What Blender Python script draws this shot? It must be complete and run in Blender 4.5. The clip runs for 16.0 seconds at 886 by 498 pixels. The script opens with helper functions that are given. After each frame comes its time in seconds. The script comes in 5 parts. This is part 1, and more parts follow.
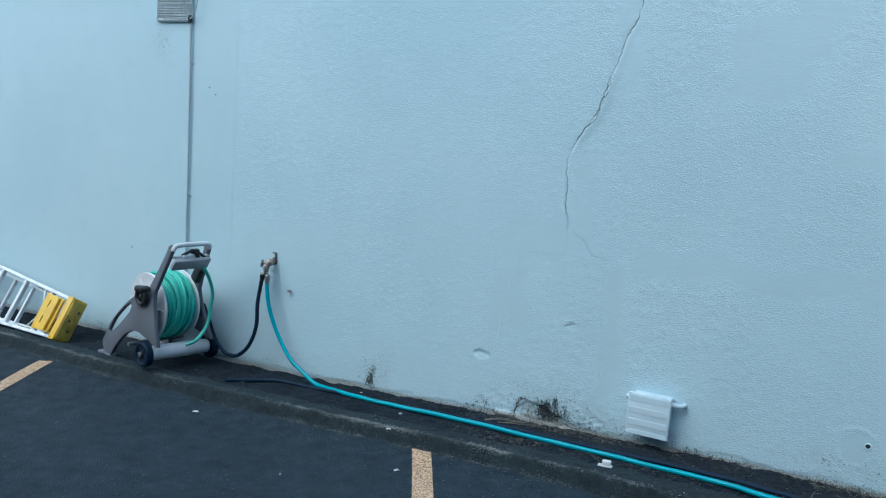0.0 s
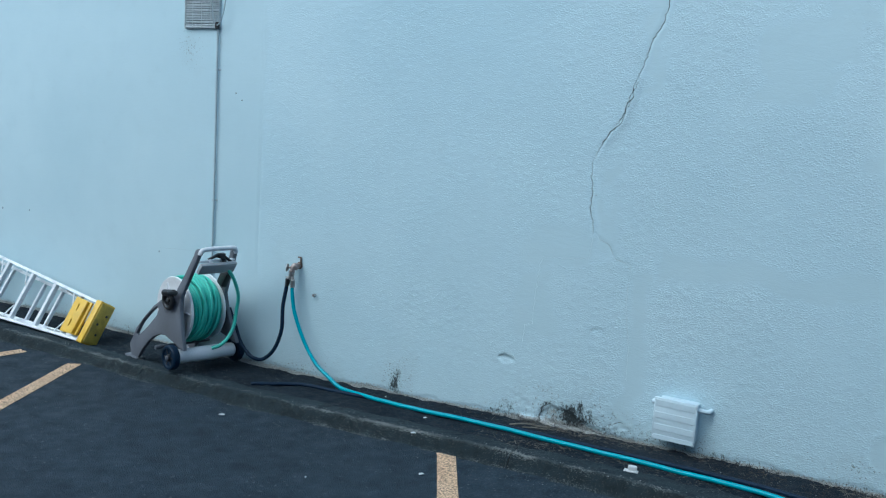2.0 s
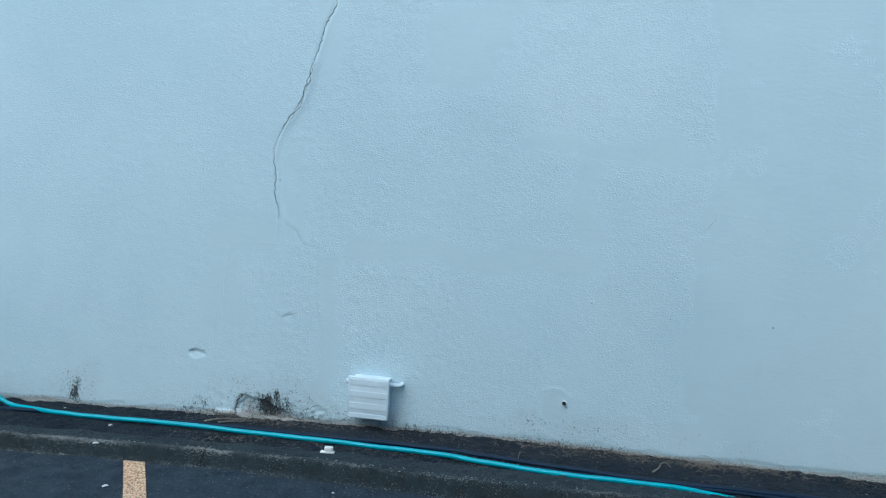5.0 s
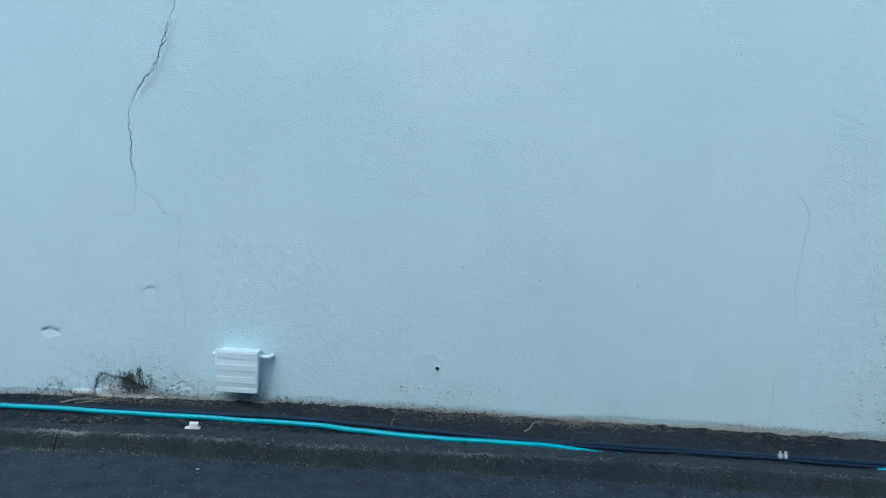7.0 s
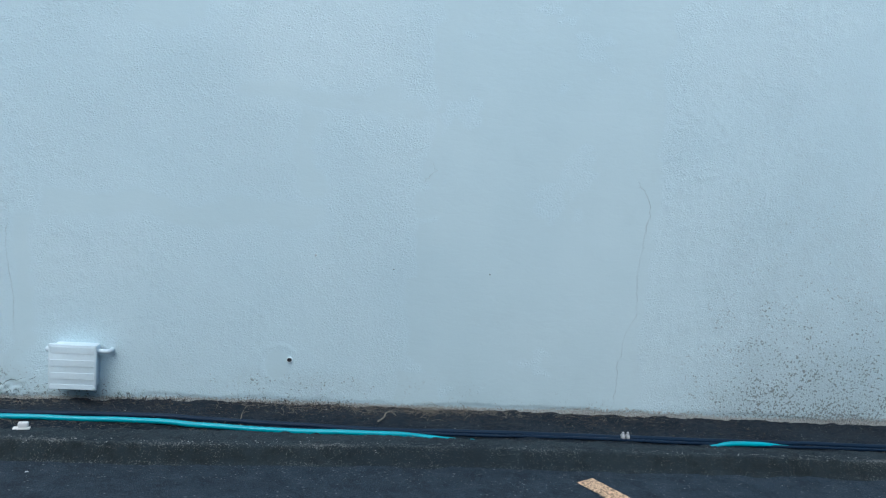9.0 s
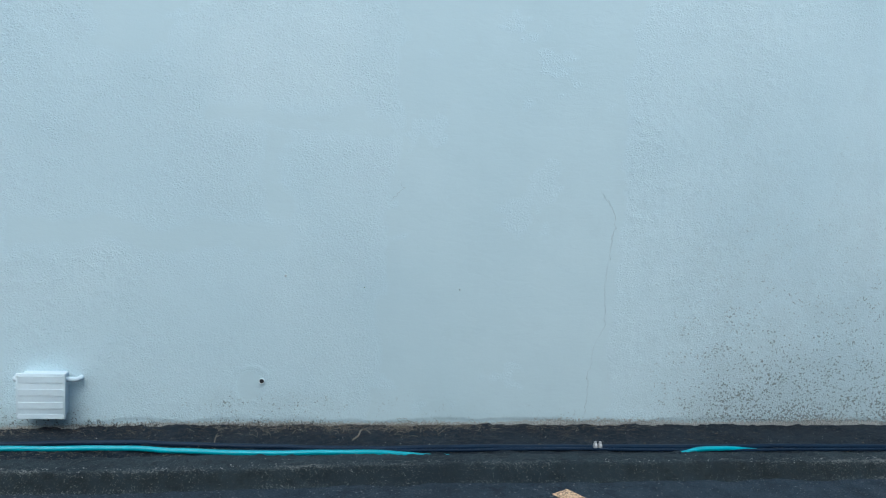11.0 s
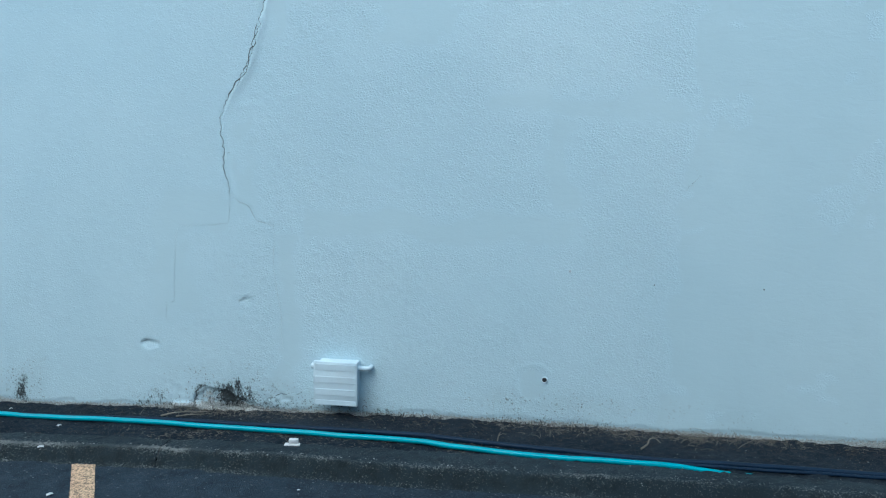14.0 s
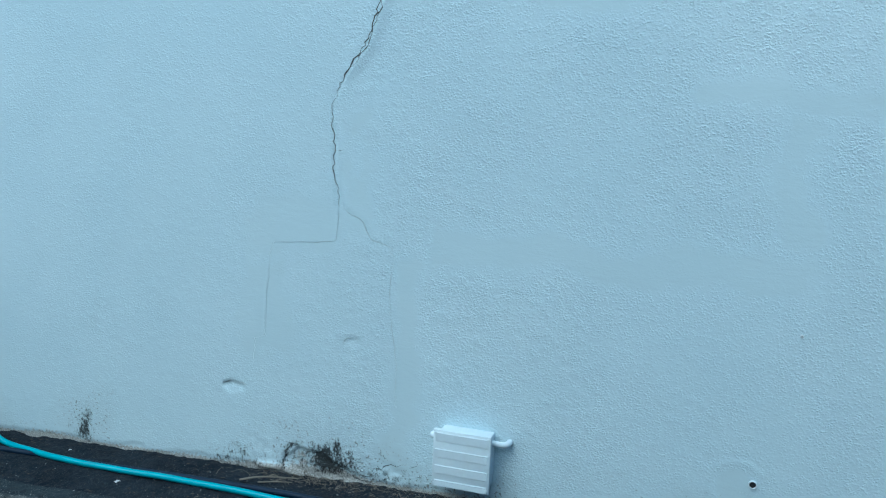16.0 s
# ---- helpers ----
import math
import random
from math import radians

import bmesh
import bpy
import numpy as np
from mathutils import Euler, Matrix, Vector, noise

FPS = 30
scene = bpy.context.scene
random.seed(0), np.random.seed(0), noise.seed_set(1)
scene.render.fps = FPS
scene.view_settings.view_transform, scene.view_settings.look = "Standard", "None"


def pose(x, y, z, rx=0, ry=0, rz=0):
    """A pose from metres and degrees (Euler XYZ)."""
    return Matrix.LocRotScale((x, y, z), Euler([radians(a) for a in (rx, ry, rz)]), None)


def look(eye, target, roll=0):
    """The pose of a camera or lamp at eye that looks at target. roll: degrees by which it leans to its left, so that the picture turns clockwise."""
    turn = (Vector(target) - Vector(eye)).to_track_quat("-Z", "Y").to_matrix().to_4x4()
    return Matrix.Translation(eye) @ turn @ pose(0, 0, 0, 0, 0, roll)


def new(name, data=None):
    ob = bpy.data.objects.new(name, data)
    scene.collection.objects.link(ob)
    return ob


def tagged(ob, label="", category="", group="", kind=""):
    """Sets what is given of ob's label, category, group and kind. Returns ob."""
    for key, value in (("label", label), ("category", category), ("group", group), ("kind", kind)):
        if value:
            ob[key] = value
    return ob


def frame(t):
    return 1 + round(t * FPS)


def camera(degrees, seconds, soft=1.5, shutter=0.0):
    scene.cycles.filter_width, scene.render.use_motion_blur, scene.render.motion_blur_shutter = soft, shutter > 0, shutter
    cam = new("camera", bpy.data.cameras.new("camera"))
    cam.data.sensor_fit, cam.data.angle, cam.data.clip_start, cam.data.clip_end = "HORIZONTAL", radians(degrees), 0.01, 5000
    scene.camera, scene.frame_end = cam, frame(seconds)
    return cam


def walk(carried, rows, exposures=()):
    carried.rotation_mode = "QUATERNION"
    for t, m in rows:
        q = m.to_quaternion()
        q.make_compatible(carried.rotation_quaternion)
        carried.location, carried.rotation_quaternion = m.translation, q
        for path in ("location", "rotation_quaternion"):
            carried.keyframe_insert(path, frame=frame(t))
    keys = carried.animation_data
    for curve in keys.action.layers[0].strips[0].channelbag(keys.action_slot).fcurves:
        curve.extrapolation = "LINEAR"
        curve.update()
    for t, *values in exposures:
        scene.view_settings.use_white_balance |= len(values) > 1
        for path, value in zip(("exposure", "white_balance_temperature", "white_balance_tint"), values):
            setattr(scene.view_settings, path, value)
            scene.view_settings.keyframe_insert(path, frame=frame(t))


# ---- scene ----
cam = camera(54.7, 16.0, soft=1.2)
# seconds, eye, target, roll
PATH = [
    (0.0, (-0.001, -0.001, 1.751), (-0.939, 1.743, 1.468), 3.77),
    (0.5, (-0.010, -0.005, 1.733), (-0.960, 1.733, 1.452), 3.87),
    (1.0, (0.001, 0.009, 1.733), (-0.952, 1.745, 1.450), 3.81),
    (1.5, (-0.006, 0.001, 1.734), (-0.958, 1.737, 1.451), 3.86),
    (2.0, (-0.010, -0.016, 1.740), (-0.994, 1.703, 1.468), 3.62),
    (2.5, (-0.007, -0.049, 1.734), (-1.013, 1.658, 1.463), 3.65),
    (3.0, (0.001, -0.081, 1.702), (-1.085, 1.575, 1.420), 4.07),
    (3.5, (0.015, -0.103, 1.701), (-1.088, 1.540, 1.411), 4.23),
    (4.0, (0.039, -0.082, 1.708), (-1.029, 1.584, 1.423), 4.13),
    (4.5, (0.054, 0.012, 1.709), (-0.590, 1.889, 1.456), 3.33),
    (5.0, (0.107, 0.068, 1.724), (-0.254, 2.018, 1.463), 2.91),
    (5.2, (0.105, 0.084, 1.727), (-0.188, 2.045, 1.458), 3.02),
    (7.3, (0.214, 0.156, 1.629), (0.157, 2.134, 1.333), 3.03),
    (7.5, (0.208, 0.163, 1.623), (0.187, 2.142, 1.333), 3.20),
    (8.0, (0.234, 0.206, 1.665), (0.231, 2.181, 1.352), 3.22),
    (8.5, (0.243, 0.192, 1.628), (0.384, 2.164, 1.326), 3.48),
    (9.0, (0.245, 0.183, 1.607), (0.467, 2.149, 1.319), 4.27),
    (9.2, (0.255, 0.181, 1.596), (0.535, 2.140, 1.311), 4.83),
    (11.3, (0.209, 0.153, 1.666), (0.502, 2.114, 1.403), 2.67),
    (11.5, (0.246, 0.144, 1.654), (0.429, 2.118, 1.389), 1.99),
    (12.0, (0.286, 0.144, 1.698), (0.243, 2.122, 1.406), 1.57),
    (12.5, (0.322, 0.124, 1.711), (0.168, 2.096, 1.416), 1.47),
    (13.0, (0.317, 0.117, 1.710), (0.068, 2.077, 1.398), 1.01),
    (13.5, (0.280, 0.231, 1.719), (-0.034, 2.177, 1.384), 0.48),
    (14.0, (0.124, 0.416, 1.692), (-0.190, 2.363, 1.360), 0.61),
    (14.5, (0.049, 0.604, 1.637), (-0.318, 2.541, 1.299), 0.91),
    (15.0, (0.022, 0.924, 1.638), (-0.438, 2.840, 1.293), 2.19),
    (15.5, (-0.122, 1.233, 1.650), (-0.664, 3.128, 1.305), 2.53),
    (16.0, (-0.239, 1.504, 1.612), (-0.840, 3.384, 1.291), 2.35),
]
# seconds, stops, kelvin, tint
EXPOSURES = [(0.0, 0.85, 5330, -4), (3.5, 0.85, 5410, -3), (5.0, 0.99, 5500, -1), (7.4, 1.01, 5440, -3), (8.0, 1.05, 5530, -3), (9.0, 1.07, 5830, 3), (11.4, 1.09, 5930, 1), (12.1, 1.08, 5890, 1), (12.8, 1.08, 5650, -1), (14.0, 0.97, 5410, -4), (16.0, 0.94, 5210, -8)]
walk(cam, [(t, look(e, g, r)) for t, e, g, r in PATH], EXPOSURES)

# ---- world, sun ----
world = bpy.data.worlds.new("overcast_sky")
scene.world = world
world.use_nodes = True
wn, wl = world.node_tree.nodes, world.node_tree.links
sky = wn.new("ShaderNodeTexSky")
sky.sky_type, sky.sun_disc = "NISHITA", False
sky.sun_elevation, sky.sun_rotation = radians(48), radians(205)
sky.air_density, sky.dust_density, sky.ozone_density = 1.0, 3.0, 1.2
wn["Background"].inputs["Strength"].default_value = 0.10
wl.new(sky.outputs["Color"], wn["Background"].inputs["Color"])
sun = new("sun", bpy.data.lights.new("sun", "SUN"))
sun.data.energy, sun.data.angle, sun.data.color = 1.0, radians(75), (1.0, 0.97, 0.92)
sun.matrix_world = look((-2.8, -5.9, 7.4), (0, 0, 0))


# ---- materials ----
def material(name):
    m = bpy.data.materials.new(name)
    m.use_nodes = True
    nt = m.node_tree
    return m, nt, nt.nodes["Principled BSDF"]


def node(nt, kind, links=(), **values):
    """A node with its attributes or inputs set; links: (input, socket)."""
    n = nt.nodes.new(kind)
    for key, value in values.items():
        if key == "op":
            n.operation = value
        elif key == "kind":
            n.data_type = value
        elif key == "attr":
            n.attribute_name = value
        elif key == "clamp":
            n.use_clamp = value
        elif key == "dims":
            n.noise_dimensions = value
        elif key == "feature":
            n.feature = value
    for i, s in links:
        if isinstance(s, (int, float, tuple)):
            n.inputs[i].default_value = s
        else:
            nt.links.new(s, n.inputs[i])
    return n


def noise_tex(nt, scale, detail=4.0, rough=0.55, vec=None, distort=0.0):
    links = [("Scale", scale), ("Detail", detail), ("Roughness", rough), ("Distortion", distort)]
    if vec is not None:
        links.append(("Vector", vec))
    return node(nt, "ShaderNodeTexNoise", links).outputs["Fac"]


def ramp(nt, fac, lo, hi, a=0.0, b=1.0):
    n = node(nt, "ShaderNodeMapRange", [("Value", fac), ("From Min", lo), ("From Max", hi), ("To Min", a), ("To Max", b)])
    return n.outputs["Result"]


def mixc(nt, fac, a, b):
    n = nt.nodes.new("ShaderNodeMix")
    n.data_type = "RGBA"
    for k, s in ((0, fac), (6, a), (7, b)):
        if isinstance(s, tuple):
            n.inputs[k].default_value = (*s, 1.0)
        elif isinstance(s, (int, float)):
            n.inputs[k].default_value = s
        else:
            nt.links.new(s, n.inputs[k])
    return n.outputs[2]


def calc(nt, op, a, b=0.0):
    return node(nt, "ShaderNodeMath", [(0, a), (1, b)], op=op).outputs[0]


def coords(nt, which="Object"):
    return nt.nodes.new("ShaderNodeTexCoord").outputs[which]


def bump(nt, bsdf, height, strength, distance):
    n = node(nt, "ShaderNodeBump", [("Height", height), ("Strength", strength), ("Distance", distance)])
    nt.links.new(n.outputs[0], bsdf.inputs["Normal"])
    return n


def simple(name, colour, rough=0.5, metal=0.0, vary=0.12, scale=18.0, relief=0.15, dirt=None, dirt_amount=0.35):
    """A plain surface with grain at two scales, soft patches of dirt and a fine relief."""
    m, nt, b = material(name)
    co = coords(nt)
    big, small = noise_tex(nt, scale, 3, 0.5, co), noise_tex(nt, scale * 9, 4, 0.6, co)
    f = calc(nt, "ADD", calc(nt, "MULTIPLY", big, 0.6), calc(nt, "MULTIPLY", small, 0.4))
    dark = tuple(c * (1 - vary) for c in colour)
    light = tuple(min(1, c * (1 + vary)) for c in colour)
    c = mixc(nt, ramp(nt, f, 0.3, 0.7), dark, light)
    if dirt:
        d = ramp(nt, noise_tex(nt, scale * 0.6, 6, 0.7, co), 0.5, 0.75, 0.0, dirt_amount)
        c = mixc(nt, d, c, dirt)
    nt.links.new(c, b.inputs["Base Color"])
    nt.links.new(ramp(nt, small, 0.2, 0.8, max(0.05, rough - 0.1), min(1, rough + 0.1)), b.inputs["Roughness"])
    b.inputs["Metallic"].default_value = metal
    if relief:
        bump(nt, b, small, relief, 0.002)
    return m


def wall_paint():
    """Pale blue-grey masonry paint on stucco; attributes: rough (stucco or trowelled), mould, bare (washed-off foot), damp (brown-grey bloom)."""
    m, nt, b = material("painted_stucco")
    co = coords(nt)
    def attr(n):
        return node(nt, "ShaderNodeAttribute", attr=n).outputs["Fac"]
    rough, mould, bare, bloom = attr("rough"), attr("mould"), attr("bare"), attr("bloom")
    big, mid, fine = noise_tex(nt, 0.7, 4, 0.55, co), noise_tex(nt, 6, 5, 0.6, co), noise_tex(nt, 85, 3, 0.55, co)
    grit = noise_tex(nt, 150, 4, 0.7, co)
    drag = node(nt, "ShaderNodeVectorMath", [(0, co), (1, (0.85, 1.0, 1.10))], op="MULTIPLY").outputs[0]
    c = mixc(nt, ramp(nt, big, 0.3, 0.7), (0.455, 0.605, 0.675), (0.53, 0.67, 0.73))
    c = mixc(nt, ramp(nt, mid, 0.45, 0.75, 0.0, 0.25), c, (0.44, 0.58, 0.645))
    # the newer render of the repairs takes the paint a little greyer
    c = mixc(nt, ramp(nt, rough, 0.35, 0.0, 0.0, 0.28), c, mixc(nt, ramp(nt, big, 0.3, 0.7), (0.436, 0.566, 0.608), (0.486, 0.615, 0.657)))
    # small darker blue-grey specks at random, strongest where the stucco is rough
    pits = calc(nt, "MULTIPLY", ramp(nt, fine, 0.37, 0.25, 0.0, 0.30), rough)
    c = mixc(nt, pits, c, (0.28, 0.36, 0.40))
    # bloom of mildew: specks that gather
    speck = calc(nt, "ADD", calc(nt, "MULTIPLY", noise_tex(nt, 88, 2, 0.5, co), 0.75), calc(nt, "MULTIPLY", noise_tex(nt, 7, 3, 0.6, co), 0.25))
    sp = calc(nt, "MULTIPLY", ramp(nt, calc(nt, "ADD", speck, calc(nt, "MULTIPLY", bloom, 0.16)), 0.635, 0.69, 0.0, 0.75), ramp(nt, bloom, 0.0, 0.2))
    c = mixc(nt, ramp(nt, calc(nt, "ADD", bloom, calc(nt, "MULTIPLY", calc(nt, "SUBTRACT", mid, 0.5), 0.5)), 0.05, 0.65, 0.0, 0.38), c, (0.33, 0.40, 0.41))
    c = mixc(nt, sp, c, (0.13, 0.135, 0.13))
    # washed-off foot of the wall
    bf = ramp(nt, calc(nt, "ADD", bare, calc(nt, "MULTIPLY", calc(nt, "SUBTRACT", fine, 0.5), 1.5)), 0.35, 0.7)
    c = mixc(nt, bf, c, mixc(nt, ramp(nt, grit, 0.35, 0.65), (0.18, 0.185, 0.18), (0.50, 0.52, 0.50)))
    # black mould: fine specks that thicken to a crust
    run = node(nt, "ShaderNodeVectorMath", [(0, co), (1, (1.25, 1.0, 0.75))], op="MULTIPLY").outputs[0]
    fleck = calc(nt, "ADD", calc(nt, "MULTIPLY", noise_tex(nt, 95, 4, 0.7, run), 0.6), calc(nt, "MULTIPLY", noise_tex(nt, 24, 4, 0.65, run), 0.4))
    mf = calc(nt, "ADD", calc(nt, "MULTIPLY", mould, 0.24), fleck)
    mf = calc(nt, "MULTIPLY", ramp(nt, mf, 0.585, 0.70, 0.0, 0.95), ramp(nt, mould, 0.03, 0.25))
    c = mixc(nt, mf, c, (0.013, 0.016, 0.018))
    nt.links.new(c, b.inputs["Base Color"])
    b.inputs["Roughness"].default_value = 0.62
    b.inputs["Specular IOR Level"].default_value = 0.3
    # flat render with scattered grains that stand proud of it
    jitter = node(nt, "ShaderNodeVectorMath", [(0, node(nt, "ShaderNodeTexNoise", [("Vector", co), ("Scale", 60.0), ("Detail", 2.0)]).outputs["Color"]), (1, (0.014, 0.014, 0.014))], op="MULTIPLY").outputs[0]
    loose = node(nt, "ShaderNodeVectorMath", [(0, drag), (1, jitter)], op="ADD").outputs[0]
    def seeds(scale):
        return node(nt, "ShaderNodeTexVoronoi", [("Scale", scale), ("Vector", loose)]).outputs["Distance"]
    grains = calc(nt, "MULTIPLY", ramp(nt, seeds(115.0), 0.60, 0.12), ramp(nt, noise_tex(nt, 38, 3, 0.6, co), 0.34, 0.54))
    knobs = calc(nt, "ADD", calc(nt, "MULTIPLY", grains, 0.60), calc(nt, "MULTIPLY", noise_tex(nt, 95, 2, 0.5, drag), 0.75))
    knobs = calc(nt, "SUBTRACT", calc(nt, "ADD", knobs, calc(nt, "MULTIPLY", grit, 0.12)), 0.2)
    knobs = calc(nt, "MULTIPLY", knobs, ramp(nt, noise_tex(nt, 2.6, 4, 0.6, co), 0.34, 0.60, 0.55, 1.05))
    h = calc(nt, "ADD", calc(nt, "MULTIPLY", knobs, ramp(nt, rough, 0.0, 1.0, 0.07, 1.0)), calc(nt, "MULTIPLY", mid, 0.2))
    sweep = node(nt, "ShaderNodeVectorMath", [(0, co), (1, (0.55, 1.0, 1.7))], op="MULTIPLY").outputs[0]
    trowel = calc(nt, "MULTIPLY", noise_tex(nt, 15, 4, 0.6, sweep, 1.6), ramp(nt, rough, 0.0, 1.0, 0.22, 0.0))
    bump(nt, b, calc(nt, "ADD", h, trowel), 0.60, 0.007)
    return m


def asphalt():
    m, nt, b = material("wet_dark_asphalt")
    co = coords(nt)
    big, mid = noise_tex(nt, 0.6, 4, 0.55, co), noise_tex(nt, 7, 5, 0.6, co)
    v = node(nt, "ShaderNodeTexVoronoi", [("Scale", 140.0), ("Vector", co)])
    st = v.outputs["Distance"]
    c = mixc(nt, ramp(nt, big, 0.3, 0.7), (0.0048, 0.0142, 0.0265), (0.0088, 0.0215, 0.0375))
    c = mixc(nt, ramp(nt, mid, 0.5, 0.75, 0.0, 0.5), c, (0.0045, 0.0090, 0.0140))
    chip = node(nt, "ShaderNodeSeparateColor", [(0, v.outputs["Color"])]).outputs[0]
    c = mixc(nt, ramp(nt, chip, 0.82, 0.98, 0.0, 0.36), c, (0.062, 0.100, 0.130))
    c = mixc(nt, ramp(nt, chip, 0.30, 0.05, 0.0, 0.35), c, (0.0022, 0.0050, 0.0085))
    pale = node(nt, "ShaderNodeTexVoronoi", [("Scale", 75.0), ("Vector", co)])
    pc = node(nt, "ShaderNodeSeparateColor", [(0, pale.outputs["Color"])]).outputs[1]
    c = mixc(nt, calc(nt, "MULTIPLY", ramp(nt, pc, 0.968, 0.980), ramp(nt, pale.outputs["Distance"], 0.45, 0.25, 0.0, 0.8)), c, (0.17, 0.185, 0.19))
    nt.links.new(c, b.inputs["Base Color"])
    nt.links.new(ramp(nt, mid, 0.3, 0.7, 0.55, 0.85), b.inputs["Roughness"])
    b.inputs["Specular IOR Level"].default_value = 0.4
    bump(nt, b, calc(nt, "ADD", st, calc(nt, "MULTIPLY", mid, 0.4)), 0.8, 0.006)
    return m


def kerb_concrete():
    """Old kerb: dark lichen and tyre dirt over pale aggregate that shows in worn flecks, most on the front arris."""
    m, nt, b = material("weathered_kerb_concrete")
    co = coords(nt)
    worn = node(nt, "ShaderNodeAttribute", attr="worn").outputs["Fac"]
    big, mid, fine = noise_tex(nt, 1.6, 5, 0.6, co), noise_tex(nt, 14, 6, 0.65, co), noise_tex(nt, 125, 4, 0.8, co)
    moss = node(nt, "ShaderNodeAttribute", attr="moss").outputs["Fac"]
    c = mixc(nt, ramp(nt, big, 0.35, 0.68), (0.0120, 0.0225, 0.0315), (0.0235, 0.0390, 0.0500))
    # front face mixed to a darker, more olive tone, broken up by noise
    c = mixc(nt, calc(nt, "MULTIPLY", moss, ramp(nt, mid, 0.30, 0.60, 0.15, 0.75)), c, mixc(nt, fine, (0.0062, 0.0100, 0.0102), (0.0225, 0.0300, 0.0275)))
    c = mixc(nt, ramp(nt, mid, 0.5, 0.72, 0.0, 0.7), c, (0.0046, 0.0092, 0.0130))
    bands = ramp(nt, noise_tex(nt, 4.5, 4, 0.6, co), 0.40, 0.62, 0.15, 1.0)
    fl = calc(nt, "ADD", calc(nt, "MULTIPLY", worn, 0.130), fine)
    c = mixc(nt, calc(nt, "MULTIPLY", ramp(nt, fl, 0.605, 0.68, 0.0, 0.95), bands), c, (0.235, 0.245, 0.235))
    nt.links.new(c, b.inputs["Base Color"])
    b.inputs["Roughness"].default_value = 0.85
    b.inputs["Specular IOR Level"].default_value = 0.3
    bump(nt, b, calc(nt, "ADD", fine, mid), 1.0, 0.012)
    return m


def soil():
    m, nt, b = material("damp_gutter_soil")
    co = coords(nt)
    big, mid, fine = noise_tex(nt, 2.5, 5, 0.6, co), noise_tex(nt, 22, 6, 0.7, co), noise_tex(nt, 120, 4, 0.75, co)
    c = mixc(nt, ramp(nt, big, 0.35, 0.65), (0.0058, 0.0125, 0.0215), (0.0175, 0.0285, 0.0410))
    c = mixc(nt, ramp(nt, mid, 0.5, 0.75, 0.0, 0.7), c, (0.0235, 0.0260, 0.0280))
    c = mixc(nt, ramp(nt, fine, 0.55, 0.68, 0.0, 0.8), c, (0.095, 0.095, 0.092))
    nt.links.new(c, b.inputs["Base Color"])
    b.inputs["Roughness"].default_value = 0.92
    b.inputs["Specular IOR Level"].default_value = 0.2
    bump(nt, b, calc(nt, "ADD", mid, fine), 1.0, 0.016)
    return m


def line_paint():
    """Road paint, faded orange-cream, worn off the stones so that the asphalt shows in pits."""
    m, nt, b = material("worn_orange_line_paint")
    co = coords(nt)
    big, mid, fine = noise_tex(nt, 5, 4, 0.6, co), noise_tex(nt, 85, 4, 0.65, co), noise_tex(nt, 220, 3, 0.6, co)
    c = mixc(nt, ramp(nt, big, 0.3, 0.7), (0.66, 0.43, 0.26), (0.76, 0.53, 0.34))
    w = calc(nt, "ADD", calc(nt, "MULTIPLY", mid, 0.65), calc(nt, "MULTIPLY", fine, 0.35))
    c = mixc(nt, ramp(nt, w, 0.525, 0.455, 0.0, 0.85), c, (0.09, 0.062, 0.042))
    nt.links.new(c, b.inputs["Base Color"])
    b.inputs["Roughness"].default_value = 0.8
    bump(nt, b, w, 1.0, 0.006)
    return m


PAINT, ASPHALT, KERB, SOIL, LINE = wall_paint(), asphalt(), kerb_concrete(), soil(), line_paint()
WHITE_PAINT = simple("glossy_white_paint", (0.55, 0.66, 0.72), 0.8, vary=0.05, scale=12, relief=0.25, dirt=(0.45, 0.48, 0.48), dirt_amount=0.25)
WALL_WHITE = simple("white_painted_pipe", (0.52, 0.62, 0.67), 0.5, vary=0.06, scale=9, relief=0.2, dirt=(0.35, 0.38, 0.38), dirt_amount=0.3)
CONDUIT = simple("painted_conduit", (0.39, 0.475, 0.515), 0.5, vary=0.08, scale=14, dirt=(0.22, 0.24, 0.25), dirt_amount=0.45)
GREY_PLASTIC = simple("warm_grey_plastic", (0.130, 0.140, 0.165), 0.5, vary=0.06, scale=8, dirt=(0.11, 0.10, 0.09), dirt_amount=0.3)
MID_PLASTIC = simple("mid_grey_plastic", (0.36, 0.37, 0.385), 0.5, vary=0.06, scale=8, dirt=(0.16, 0.15, 0.13), dirt_amount=0.3)
PALE_PLASTIC = simple("pale_grey_plastic", (0.70, 0.71, 0.73), 0.45, vary=0.06, scale=8, dirt=(0.25, 0.23, 0.20), dirt_amount=0.3)
BLACK_PLASTIC = simple("black_plastic", (0.016, 0.017, 0.019), 0.45, vary=0.2, scale=12, dirt=(0.06, 0.055, 0.05), dirt_amount=0.3)
RUBBER = simple("black_rubber", (0.0036, 0.0155, 0.0370), 0.55, vary=0.2, scale=10, dirt=(0.006, 0.015, 0.028), dirt_amount=0.3)
RUBBER.node_tree.nodes["Principled BSDF"].inputs["Specular IOR Level"].default_value = 0.18
GREEN_HOSE = simple("green_vinyl_hose", (0.11, 0.52, 0.41), 0.38, vary=0.10, scale=12, dirt=(0.03, 0.25, 0.18), dirt_amount=0.35)
BLUE_HOSE = simple("turquoise_vinyl_hose", (0.004, 0.30, 0.38), 0.40, vary=0.08, scale=10, dirt=(0.01, 0.16, 0.20), dirt_amount=0.3)
